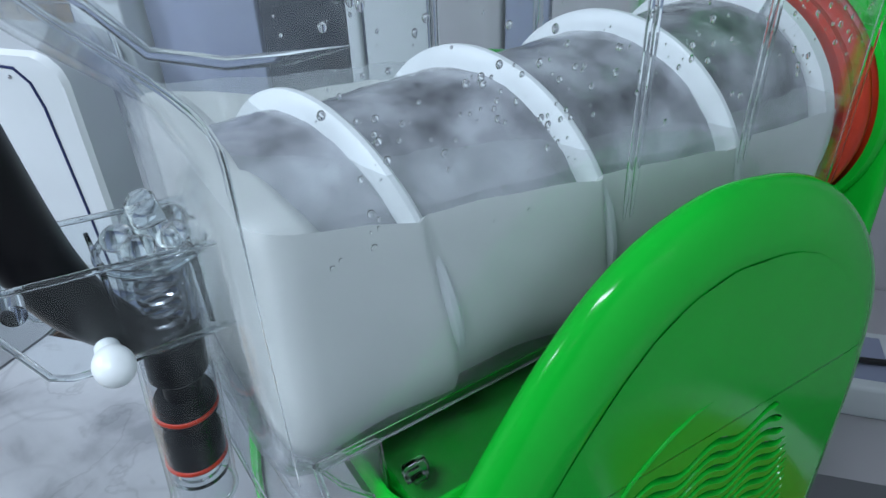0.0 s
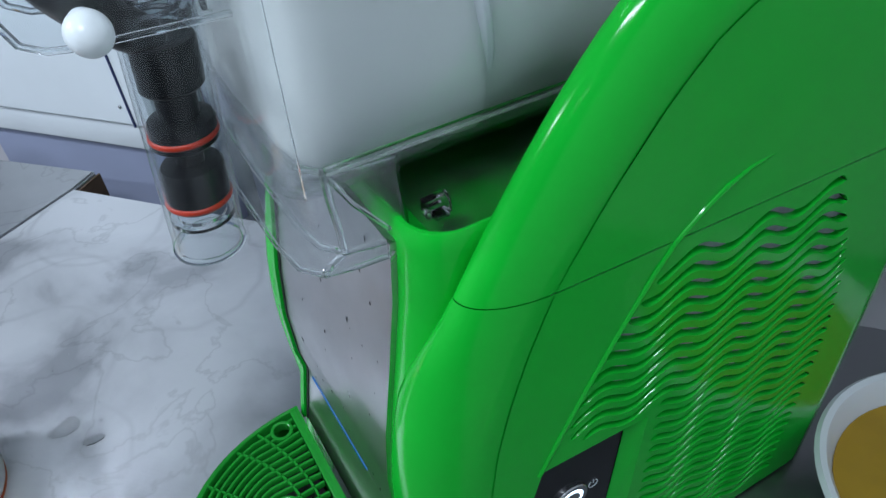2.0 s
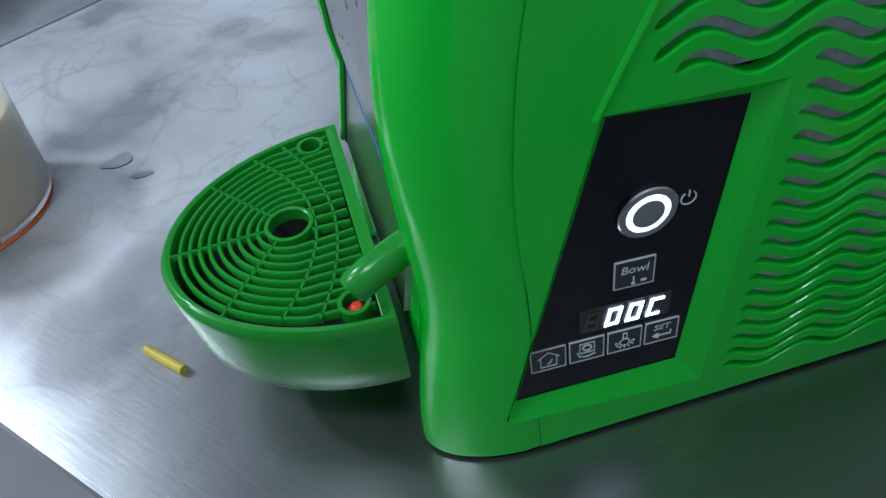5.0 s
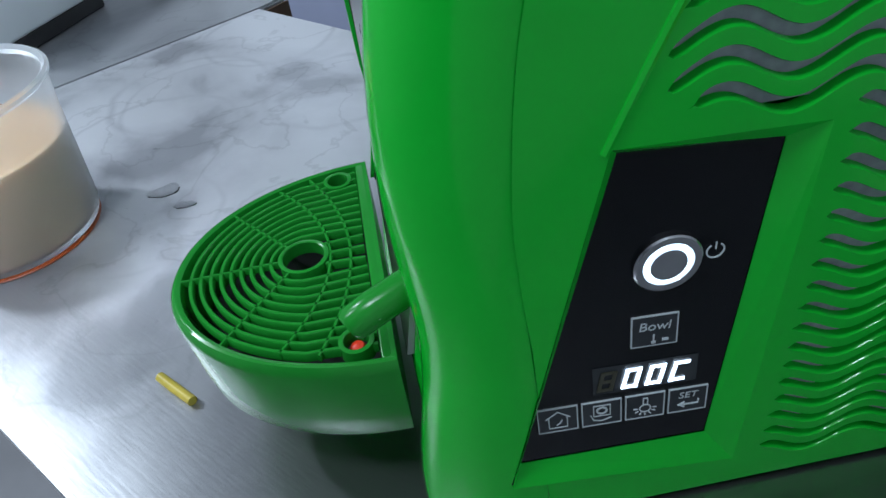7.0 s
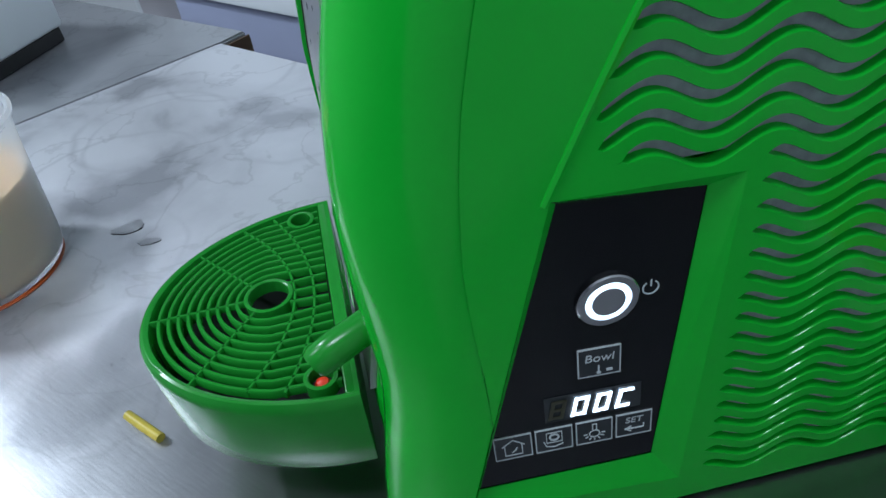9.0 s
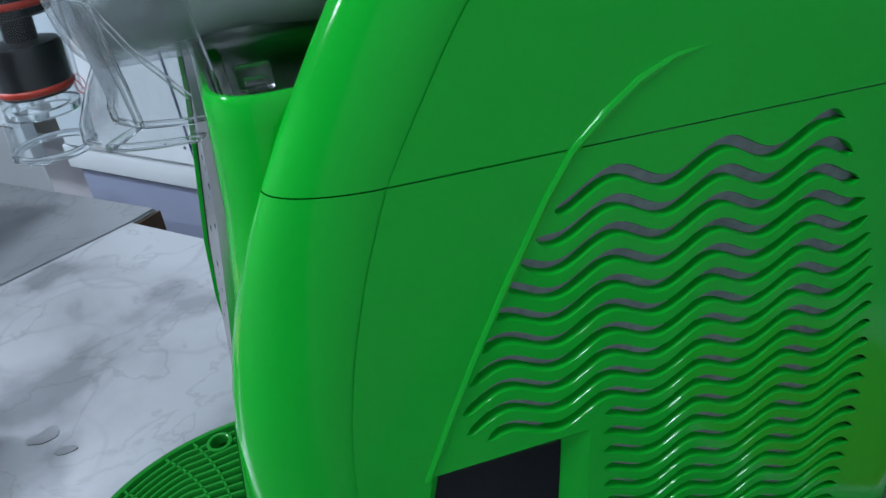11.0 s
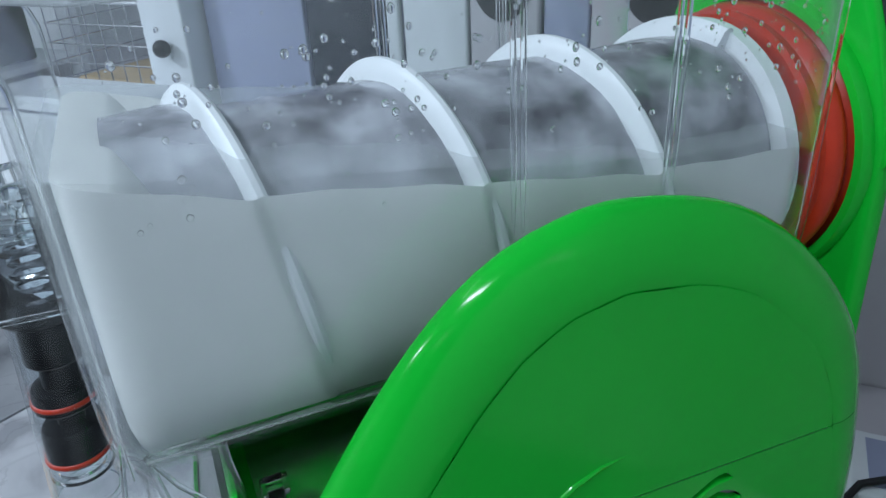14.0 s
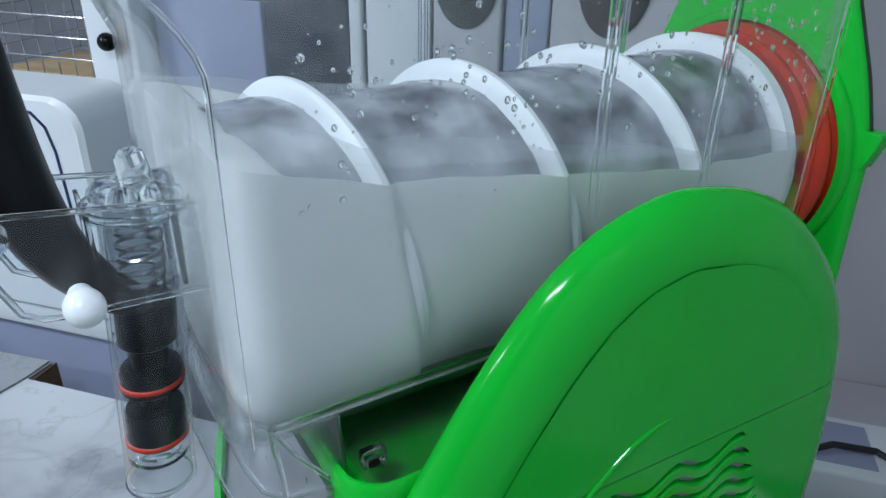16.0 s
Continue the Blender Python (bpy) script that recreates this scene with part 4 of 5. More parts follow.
loft(bm, rings, close=False, cap0=False, cap1=False)
front_fill(bm, rings[0])
# the thick slush sinks away from the wall towards the drum
sunk = [smooth_step((r[0][0] - 0.020) / 0.03) for r in rings]
inner = [[(r[k][0], YC + (r[k][1] - YC) * (1 - 0.42 * q), r[k][2] - 0.030 * q) for k in (0, -1)] for r, q in zip(rings, sunk)]
for a, b, c, d in zip(rings, rings[1:], inner, inner[1:]):
    for quad in ((a[0], b[0], d[0], c[0]), (c[0], d[0], d[1], c[1]), (c[1], d[1], b[-1], a[-1])):
        bm.faces.new([bm.verts.new(p) for p in quad])
bmesh.ops.remove_doubles(bm, verts=bm.verts, dist=1e-5)
bmesh.ops.dissolve_degenerate(bm, edges=bm.edges, dist=1e-6)
part("slush", bm, SLUSH, bowl, "milky white slush")
bm = bmesh.new()
rings = wall_rings(0.0, 0.0)
loft(bm, rings, close=False, cap0=False, cap1=False)
front_fill(bm, rings[0])
grid = []
for r in rings:
    x, half = r[0][0], r[-1][1] - YC
    grid.append([bm.verts.new((x, YC + half * t, level(x) - 0.0002 + (1 - t ** 8) * (0.0014 * noise.noise((x * 60, t * 5, 0)) + 0.0007 * noise.noise((x * 170, t * 14, 4))))) for t in np.linspace(-1, 1, 25)])
for ra, rb in zip(grid, grid[1:]):
    for i in range(24):
        bm.faces.new((ra[i], ra[i + 1], rb[i + 1], rb[i]))
part("milk_layer", bm, MILK, bowl, "thin clouded milk along the wall and surface")
# slush clinging to the drum in a ragged film
bm = bmesh.new()
grid = []
for j in range(181):
    x = 0.018 + 0.306 * j / 180
    row = []
    for i in range(71):
        a = radians(-100 + 200 * i / 70)
        lump = noise.noise((x * 45, a * 2.2, 3.0)) + 0.5 * noise.noise((x * 130, a * 6, 9.0)) + 0.35 * noise.noise((x * 300, a * 15, 2.0))
        # scraped thinnest just behind each flight
        turn = ((x - PH - TURN_X * (-a) / (2 * math.pi)) / TURN_X) % 1
        heap = smooth_step((turn - 0.45) / 0.5)
        front_heap = smooth_step((0.075 - 0.02 * math.sin(a) - x) / 0.03)
        far = smooth_step((math.degrees(a) - 5) / 30)
        r = RD + 0.0012 + 0.0014 * front_heap + 0.0012 * far + 0.0010 * heap + 0.0011 * lump
        row.append(bm.verts.new((x, YC + r * math.sin(a), AX + r * math.cos(a))))
    grid.append(row)
for ra, rb in zip(grid, grid[1:]):
    for i in range(70):
        bm.faces.new((ra[i], ra[i + 1], rb[i + 1], rb[i]))
part("clinging_slush", bm, SLUSH_WET, bowl, "wet slush clinging to the drum")

# drops of water on the wall
seed_bm = bmesh.new()
bmesh.ops.create_icosphere(seed_bm, subdivisions=2, radius=1.0)
seed_bm.verts.index_update()
DROP_V, DROP_F = [v.co.copy() for v in seed_bm.verts], [[v.index for v in f.verts] for f in seed_bm.faces]
seed_bm.free()


def add_drop(bm, x, y, z, r, tall):
    vs = [bm.verts.new((x + r * c.x, y + 0.55 * r * c.y, z + tall * r * c.z)) for c in DROP_V]
    for f in DROP_F:
        bm.faces.new([vs[k] for k in f])


bm = bmesh.new()
rng = random.Random(5)
for i in range(1500):
    x = rng.uniform(0.02, 0.335)
    z = rng.uniform(0.515, 0.65)
    if rng.random() < 0.62 and x < 0.25:
        continue
    if z < 0.535 and x < 0.28 and rng.random() < 0.5:
        continue
    add_drop(bm, x, YC - R0 - 0.0001, z, rng.choice((0.0003, 0.0003, 0.0004, 0.0004, 0.0005, 0.0006, 0.0008, 0.0011, 0.0015)), rng.uniform(1.0, 1.35))
for i in range(26):
    add_drop(bm, rng.uniform(0.02, 0.14), YC - R0 - 0.0001, rng.uniform(0.50, 0.56), rng.uniform(0.0006, 0.0014), 1.1)
drops = part("water_film", bm, WATER, bowl, "clear water drops")
tagged(drops, kind="stuff")
drops.visible_shadow = False

# orange seal and rear housing
bm = bmesh.new()
X_SEAL = Matrix.Rotation(math.pi / 2, 4, "Y")
prof = [(r - 0.0085, h) for r, h in ((0.072, 0.0), (0.083, 0.0), (0.0850, 0.003), (0.0835, 0.006), (0.0835, 0.010), (0.0865, 0.013), (0.0880, 0.017), (0.0868, 0.021), (0.0840, 0.024), (0.0885, 0.028), (0.0885, 0.034), (0.072, 0.034), (0.072, 0.0))]
lathe(bm, prof, (0.342, YC, AX), 72, X_SEAL)
part("seal", bm, ORANGE, bowl, "orange silicone seal")


def housing_half(z):
    return interp(z, [(0.0, 0.098), (0.30, 0.096), (0.40, 0.0925), (0.485, 0.0900), (0.52, 0.0790), (0.565, 0.0600), (0.60, 0.0520), (0.72, 0.0460)])


bm = bmesh.new()
rings = []
for i in range(46):
    z = 0.014 + 0.70 * i / 45
    h = housing_half(z)
    rings.append(rounded_section(z, h, 0.372, 0.386, 0.006, 6))
loft(bm, rings)
housing = part("rear_housing", bm, GREEN, machine)
bm = bmesh.new()
lathe(bm, [(0.0805, 0.0), (0.0850, 0.0), (0.0868, 0.003), (0.0868, 0.012), (0.0805, 0.012), (0.0805, 0.0)], (0.3655, YC, AX), 72, X_SEAL)
part("seal_collar", bm, GREEN, machine)
bm = bmesh.new()
tube(bm, [(0.3785, YC - housing_half(z) - 0.0004, z) for z in np.linspace(0.49, 0.70, 22)], 0.0011, 6)
part("housing_gap", bm, BLACK_RUBBER, machine, "dark parting gap")
bm = bmesh.new()
loft(bm, [[(0.374, YC - 0.086, z), (0.385, YC - 0.086, z), (0.385, YC - w, z), (0.374, YC - w, z)] for z, w in ((0.468, 0.091), (0.484, 0.097), (0.489, 0.098), (0.4905, 0.097))])
part("catch", bm, GREEN, machine)

# ---- dispensing tap ----
tap = thing("dispensing_tap", -0.025, -0.006, 0.345, "clear plastic tap with black plunger and orange seal rings", "tap")
TX, TY = -0.0245, -0.0055


def lean(bm):
    """The tap's barrel leans a little back towards the bowl."""
    for v in bm.verts:
        v.co.x += 0.078 * (v.co.z - 0.41)
    return bm


def clear_part(name, bm, material=None, label=""):
    c = part(name, bm, material or CLEAR, tap, label)
    c.visible_shadow = False
    return c


bm = bmesh.new()
lathe(bm, [(0.0145, 0.3495), (0.0163, 0.3495), (0.0165, 0.40), (0.0167, 0.462), (0.0150, 0.462), (0.0147, 0.40), (0.0145, 0.3495)], (TX, TY, 0), 40)
clear_part("nozzle", lean(bm), THIN_NOZZLE)
clear_part("nozzle_lip", lean(lathe(bmesh.new(), [(0.0154 + 0.0015 * math.cos(a), 0.3505 + 0.0017 * math.sin(a)) for a in np.linspace(0, 2 * math.pi, 13)], (TX, TY, 0), 40)))
# bright inner step where the barrel ends below the lower seal
clear_part("barrel_step", lean(lathe(bmesh.new(), [(0.0110, 0.3660), (0.0144, 0.3660), (0.0144, 0.3690), (0.0110, 0.3690), (0.0110, 0.3660)], (TX, TY, 0), 36)))
plunger = part("plunger", lean(lathe(bmesh.new(), [(0.0001, 0.4490), (0.0125, 0.4490), (0.0132, 0.4480), (0.0132, 0.4300), (0.0122, 0.4288), (0.0085, 0.4285), (0.0085, 0.4165), (0.0135, 0.4150), (0.0141, 0.4135),
                                                           (0.0141, 0.4050), (0.0128, 0.4038), (0.0060, 0.4030), (0.0060, 0.3945), (0.0128, 0.3935), (0.0138, 0.3920), (0.0140, 0.3750), (0.0130, 0.3738), (0.0001, 0.3735)], (TX, TY, 0), 36)), BLACK, tap, "black plastic plunger")
for z in (0.4085, 0.3765):
    part("seal_ring", lean(lathe(bmesh.new(), [(0.0137 + 0.0012 * math.cos(a), z + 0.0015 * math.sin(a)) for a in np.linspace(0, 2 * math.pi, 13)], (TX, TY, 0), 40)), ORANGE, tap, "orange seal ring")
bm = bmesh.new()
tube(bm, [(TX + 0.0092 * math.cos(a), TY + 0.0092 * math.sin(a), 0.4500 + 0.036 * a / (2 * math.pi * 6)) for a in np.linspace(0, 2 * math.pi * 6, 150)], 0.0011, 6)
part("spring", lean(bm), STEEL_DIM, tap, "steel coil spring")
# clear bracket: two cheeks and an end plate
quad = [(0.003, 0.4590), (0.003, 0.4990), (-0.070, 0.5065), (-0.0775, 0.5010), (-0.0765, 0.4900), (-0.0670, 0.4660), (-0.0600, 0.4620), (-0.050, 0.4605)]
for sgn in (-1, 1):
    bm = bmesh.new()
    y = TY + sgn * 0.0205
    f = bm.faces.new([bm.verts.new((x, y - 0.0015, z)) for x, z in quad])
    r = bmesh.ops.extrude_face_region(bm, geom=[f])
    bmesh.ops.translate(bm, vec=(0, 0.003, 0), verts=[v for v in r["geom"] if isinstance(v, bmesh.types.BMVert)])
    bmesh.ops.bevel(bm, geom=bm.edges[:], offset=0.0006, segments=2, affect="EDGES")
    clear_part("bracket_cheek", bm, THIN_TAP)
    bm = bmesh.new()
    tube(bm, [(x, y, z) for x, z in quad + quad[:1]], 0.0014, 8)
    clear_part("cheek_edge", bm)
    # upright webs that stiffen the cheek beside the spring
    for x in (-0.0380, -0.0060):
        clear_part("web", box(bmesh.new(), x - 0.001, x + 0.001, y - sgn * 0.0075 - 0.006, y - sgn * 0.0075 + 0.006, 0.4615, 0.4980, 0.0005))
clear_part("end_plate", box(bmesh.new(), 0.0035, 0.0065, TY - 0.0215, TY + 0.0215, 0.4580, 0.4995, 0.0008))
bm = bmesh.new()
lathe(bm, [(0.0120, 0.4520), (0.0150, 0.4520), (0.0155, 0.456), (0.0155, 0.487), (0.0165, 0.491), (0.0215, 0.4925), (0.0220, 0.4950), (0.0205, 0.4972), (0.0130, 0.4985), (0.0125, 0.490), (0.0135, 0.484), (0.0132, 0.456), (0.0120, 0.4520)], (TX, TY, 0), 36)
clear_part("spring_housing", lean(bm), THIN_NOZZLE)
clear_part("housing_rim", lean(lathe(bmesh.new(), [(0.0205 + 0.0017 * math.cos(a), 0.4950 + 0.0017 * math.sin(a)) for a in np.linspace(0, 2 * math.pi, 11)], (TX, TY, 0), 36)))
# lobed clear cap with an upright stud
bm = bmesh.new()
for k in range(5):
    a = 2 * math.pi * k / 5 + 0.4
    bmesh.ops.create_uvsphere(bm, u_segments=14, v_segments=8, radius=1, matrix=Matrix.Translation((TX + 0.0115 * math.cos(a), TY + 0.0115 * math.sin(a), 0.5005)) @ Matrix.Diagonal((0.0068, 0.0068, 0.0052, 1)))
clear_part("cap", lean(bm), CLEAR, "lobed clear cap")
bm = bmesh.new()
tube(bm, [(TX + 0.004, TY - 0.008, 0.4880), (TX + 0.0030, TY - 0.007, 0.497), (TX + 0.0005, TY - 0.003, 0.508), (TX - 0.0010, TY - 0.001, 0.5160), (TX - 0.0014, TY - 0.0005, 0.5185)], [0.0070, 0.0070, 0.0064, 0.0058, 0.0030], 20)
clear_part("top_stud", lean(bm))
bm = bmesh.new()
cyl(bm, (-0.0460, TY - 0.018, 0.4680), (-0.0460, TY - 0.0300, 0.4680), 0.0048, 0.0042, 20)
bmesh.ops.create_uvsphere(bm, u_segments=24, v_segments=16, radius=0.0078, matrix=Matrix.Translation((-0.0460, TY - 0.0300, 0.4680)) @ Matrix.Diagonal((1, 1.15, 1, 1)))
part("pin_knob", bm, WHITE_BALL, tap, "white round pin knob")
clear_part("stop_bar", cyl(bmesh.new(), (-0.0690, TY - 0.0195, 0.4960), (-0.0690, TY + 0.0195, 0.4960), 0.0044, seg=20))
# black lever, sweeping up and outwards
bm = bmesh.new()
path = [(-0.020, 0.4460, 0.0085), (-0.032, 0.4540, 0.0095), (-0.044, 0.4680, 0.012), (-0.0530, 0.4850, 0.0145), (-0.0585, 0.5050, 0.0155), (-0.0615, 0.530, 0.0155), (-0.0640, 0.560, 0.015), (-0.068, 0.625, 0.013)]
rings = []
for i, (x, z, w) in enumerate(path):
    a, b = path[max(0, i - 1)], path[min(len(path) - 1, i + 1)]
    d = Vector((b[0] - a[0], 0, b[1] - a[1])).normalized()
    s = Vector((-d.z, 0, d.x))
    rings.append([Vector((x, TY, z)) + s * w * 0.9 * math.copysign(abs(math.cos(an)) ** 0.8, math.cos(an)) + Vector((0, 1, 0)) * min(w, 0.0125) * math.sin(an) for an in (2 * math.pi * k / 20 for k in range(20))])
loft(bm, rings)
lever = part("lever", bm, BLACK, tap, "black plastic lever")
sub = lever.modifiers.new("round", "SUBSURF")
sub.levels = sub.render_levels = 2

# ---- counter ----
C_LONG = Vector((-0.664, 0.748, 0))
C_IN = Vector((0.748, 0.664, 0))
C_FRONT = Vector((-0.261, 0.017, 0))
DEPTH = 0.548


def slab(bm, corners, z0, z1, bevel=0.003):
    a = [bm.verts.new((x, y, z1)) for x, y in corners]
    f = bm.faces.new(a)
    r = bmesh.ops.extrude_face_region(bm, geom=[f])
    bmesh.ops.translate(bm, vec=(0, 0, z0 - z1), verts=[v for v in r["geom"] if isinstance(v, bmesh.types.BMVert)])
    bmesh.ops.recalc_face_normals(bm, faces=bm.faces)
    if bevel:
        bmesh.ops.bevel(bm, geom=bm.edges[:], offset=bevel, segments=2, affect="EDGES")
    return bm


J = Vector((-0.114, 0.680, 0))
J2 = J - Vector((0.80, 0.54, 0)).normalized() * 0.80


def on_counter(along, inward):
    p = C_FRONT + C_LONG * along + C_IN * inward
    return p.x, p.y


far_end = J - C_LONG * 2.0
near_end = C_FRONT - C_LONG * 2.0
k = (J2 - C_FRONT).dot(C_LONG)
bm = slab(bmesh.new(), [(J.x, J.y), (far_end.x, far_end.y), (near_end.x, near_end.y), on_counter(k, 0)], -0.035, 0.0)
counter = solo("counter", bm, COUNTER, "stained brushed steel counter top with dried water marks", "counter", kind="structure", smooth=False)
K = Vector((-0.080, 0.709, 0))
bm = slab(bmesh.new(), [(J.x - 0.0006, J.y + 0.0004), on_counter(k + 0.0008, 0), on_counter(k + 1.2, 0), (K.x - 0.9, K.y + 0.92), (K.x, K.y)], -0.037, -0.0005)
solo("side_counter", bm, COUNTER_SIDE, "grey steel side counter joined to the main counter", "counter", kind="structure", smooth=False)
bm = bmesh.new()
e = (K - J).normalized()
q = [J + e * 0.0, K]
box(bm, 0.0, (K - J).length, 0.0012, 0.004, -0.06, -0.006, 0, Matrix.Translation(J) @ Matrix.Rotation(math.atan2(e.y, e.x), 4, "Z") @ Matrix.Translation((0.002, -0.0055, 0)))
solo("counter_end_board", bm, BROWN, "brown chipboard end of the side counter", "board", kind="structure", smooth=False)
# cabinet bodies below
bm = slab(bmesh.new(), [on_counter(-1.9, DEPTH - 0.03), on_counter(0.2, DEPTH - 0.03), on_counter(0.2, 0.03), on_counter(-1.9, 0.03)], -0.9, -0.0352, 0)
solo("counter_base", bm, BROWN, "dark brown cabinet carrying the steel counter", "cabinet", kind="structure", smooth=False)

# ---- room ----
RM = Matrix.Translation((0, 0, 0)) @ Matrix.Rotation(math.atan2(C_IN.y, C_IN.x), 4, "Z")
bm = bmesh.new()
box(bm, -3, 3, -3, 3, -0.95, -0.9)
solo("floor", bm, GREY_FLOOR, "grey kitchen floor", "floor", kind="structure", smooth=False)
bm = bmesh.new()
box(bm, -3, 3, -3, 3, CEIL, CEIL + 0.05)
solo("ceiling", bm, WALL_PAINT, "white ceiling", "ceiling", kind="structure", smooth=False)
for nm, bx in (("wall_west", (-2.6, -2.5, -3, 3)), ("wall_north", (-3, 3, 2.9, 3.0)), ("wall_far", (2.9, 3.0, -3, 3))):
    bm = bmesh.new()
    box(bm, bx[0], bx[1], bx[2], bx[3], -0.9, CEIL)
    solo(nm, bm, WALL_PAINT, "plain white painted wall", "wall", kind="structure", smooth=False)
# unseen wall, made dark to cut bounce and reflections on the machine's side
bm = bmesh.new()
box(bm, -3, 3, -2.6, -2.5, -0.9, CEIL)
solo("wall_south", bm, mat("dark_unseen_wall", (0.12, 0.11, 0.11), 0.6, var=0.3, scale=8), "unseen dark wall added to cut bounce and glare", "wall", kind="structure", smooth=False)
# unseen lamp bodies, one per entry; the last belongs to the added fill
for lx, ly, watts in LAMPS_AND_FILL:
    lamp = thing("unseen_ceiling_lamp", lx, ly, CEIL - 0.02, "long white lamp body for ceiling light and fill, unseen", "lamp", "ceiling lamps")
    bm = bmesh.new()
    box(bm, -0.08, 0.08, -0.21, 0.21, CEIL - 0.02, CEIL, 0.004, pose(lx, ly, 0, 0, 0, 35))
    part("lamp_body", bm, WHITE_PAINT, lamp, smooth=False)

# frame of the back row: u to the right along the counter's far edge, w away from it
ROW0 = Vector((-0.230, 0.963, 0))
ROW_M = Matrix.Translation(ROW0) @ Matrix.Rotation(math.atan2(-C_LONG.y, -C_LONG.x), 4, "Z")


def row_box(bm, u0, u1, w0, w1, z0, z1, bevel=0.0):
    return box(bm, u0, u1, w0, w1, z0, z1, bevel, ROW_M)


# tiled wall to the right of the counter
WALL_U = 1.50
wall_e = tagged(new("wall_east", None), "white glazed tile wall with pale joints", "wall", kind="structure")
bm = bmesh.new()
row_box(bm, WALL_U + 0.006, WALL_U + 0.1, -2.4, 0.75, -0.9, CEIL)
part("wall_core", bm, GROUT, wall_e, smooth=False)
tile_bm = box(bmesh.new(), 0.0, 0.006, -0.298, 0.298, -0.148, 0.148, 0.0015)
tile_me = mesh_of(tile_bm, "tile", TILE, False)
for i in range(4):
    for j in range(8):
        t = new("tile", tile_me)
        t.parent = wall_e
        t.matrix_basis = ROW_M @ Matrix.Translation((WALL_U, 0.42 - 0.6 * i, -0.72 + 0.3 * j))
bm = bmesh.new()
row_box(bm, -2.4, WALL_U + 0.1, 0.72, 0.82, -0.9, CEIL)
solo("wall_back", bm, WALL_PAINT, "pale painted wall behind the row of cabinets", "wall", kind="structure", smooth=False)

# row of tall cabinets behind the counter
def tall_cabinet(u0, u1, w0, material, label):
    cab = thing("tall_cabinet", *(ROW_M @ Vector(((u0 + u1) / 2, 0.4, -0.9))), label, "cabinet")
    part("cabinet_body", row_box(bmesh.new(), u0, u1, w0 + 0.02, 0.60, -0.9, 1.05, 0.003), material, cab)
    part("cabinet_door", row_box(bmesh.new(), u0 + 0.0015, u1 - 0.0015, w0, w0 + 0.0185, -0.82, 1.045, 0.003), material, cab)


tall_cabinet(0.385, 0.556, 0.16, LILAC, "tall lilac-grey cabinet with plain door")
cooler = thing("drinks_cooler", 0.30, 0.62, -0.9, "tall cooler with dark glass door in a pale frame", "cooler")
part("cooler_body", row_box(bmesh.new(), 0.558, 0.700, 0.17, 0.60, -0.9, 1.05, 0.004), LILAC, cooler)
part("glass_door", row_box(bmesh.new(), 0.560, 0.680, 0.158, 0.168, -0.5, 1.0, 0.003), DARK_GLASS, cooler, "dark glass door")
part("door_frame", row_box(bmesh.new(), 0.682, 0.699, 0.155, 0.168, -0.5, 1.0, 0.003), WHITE_PAINT, cooler, "white door frame")
tall_cabinet(0.702, 0.790, 0.160, WHITE_PAINT, "tall white cabinet with plain door")
for u0, u1, mt in ((0.792, 0.878, BEIGE_WALL), (0.938, 1.12, BEIGE_WALL)):
    cab = thing("tall_cabinet", *(ROW_M @ Vector((u0, 0.2, -0.9))), "tall beige-grey cabinet with a dark oval finger hole", "cabinet", "beige cabinets")
    part("cabinet_body", row_box(bmesh.new(), u0, u1, 0.162, 0.60, -0.9, 1.05, 0.004), mt, cab)
    c = 0.816 if u0 < 0.9 else 1.008
    bm = bmesh.new()
    bmesh.ops.create_uvsphere(bm, u_segments=32, v_segments=16, radius=1.0, matrix=ROW_M @ Matrix.Translation((c + 0.018 * (u0 < 0.9), 0.160, 0.530)) @ Matrix.Diagonal((0.042, 0.006, 0.066, 1)))
    part("finger_hole", bm, BLACK_RUBBER, cab, "dark oval finger hole")
tall_cabinet(0.880, 0.936, 0.168, LILAC, "narrow lilac-grey cabinet with plain door")
tall_cabinet(1.122, WALL_U - 0.002, 0.30, BEIGE_WALL, "tall beige-grey cabinet beside the tiled wall")

# white appliance with a navy stripe, behind the counter
app = thing("white_appliance", *(ROW_M @ Vector((0.2, 0.06, 0.0))), "white enamel appliance with navy stripe and red warning mark", "appliance")
bm = bmesh.new()
rings = []
for w, ins in ((0.0, 0.006), (0.006, 0.0), (0.110, 0.0), (0.118, 0.008)):
    outl = []
    for u, z in ((0.030, 0.0425), (0.372, 0.0425), (0.372, 0.335), (0.366, 0.352), (0.352, 0.366), (0.335, 0.372), (0.075, 0.372), (0.058, 0.366), (0.046, 0.352), (0.040, 0.335)):
        cu, cz = 0.2, 0.2
        outl.append(ROW_M @ Vector((u - ins * (1 if u > cu else -1), w, z - ins * (1 if z > cz else -1))))
    rings.append(outl)
loft(bm, rings)
part("body", bm, WHITE_PAINT, app)
part("plinth", row_box(bmesh.new(), 0.010, 0.360, 0.008, 0.112, -0.0005, 0.0405, 0.002), WHITE_PAINT, app)
bm = bmesh.new()
tube(bm, [ROW_M @ Vector((u, -0.0004, z)) for u, z in ((0.336, 0.044), (0.333, 0.15), (0.326, 0.300), (0.318, 0.332), (0.300, 0.350), (0.270, 0.352), (0.10, 0.352))], 0.0026, 6, flat=0.8)
part("stripe", bm, NAVY, app, "navy blue stripe")
bm = bmesh.new()
RC = Vector((0.135, -0.0006, 0.158))
tube(bm, [ROW_M @ (RC + Vector((0.013 * math.cos(a), 0, 0.015 * math.sin(a)))) for a in np.linspace(0, 2 * math.pi, 28)[:-1]], 0.0014, 6, True, 0.4)
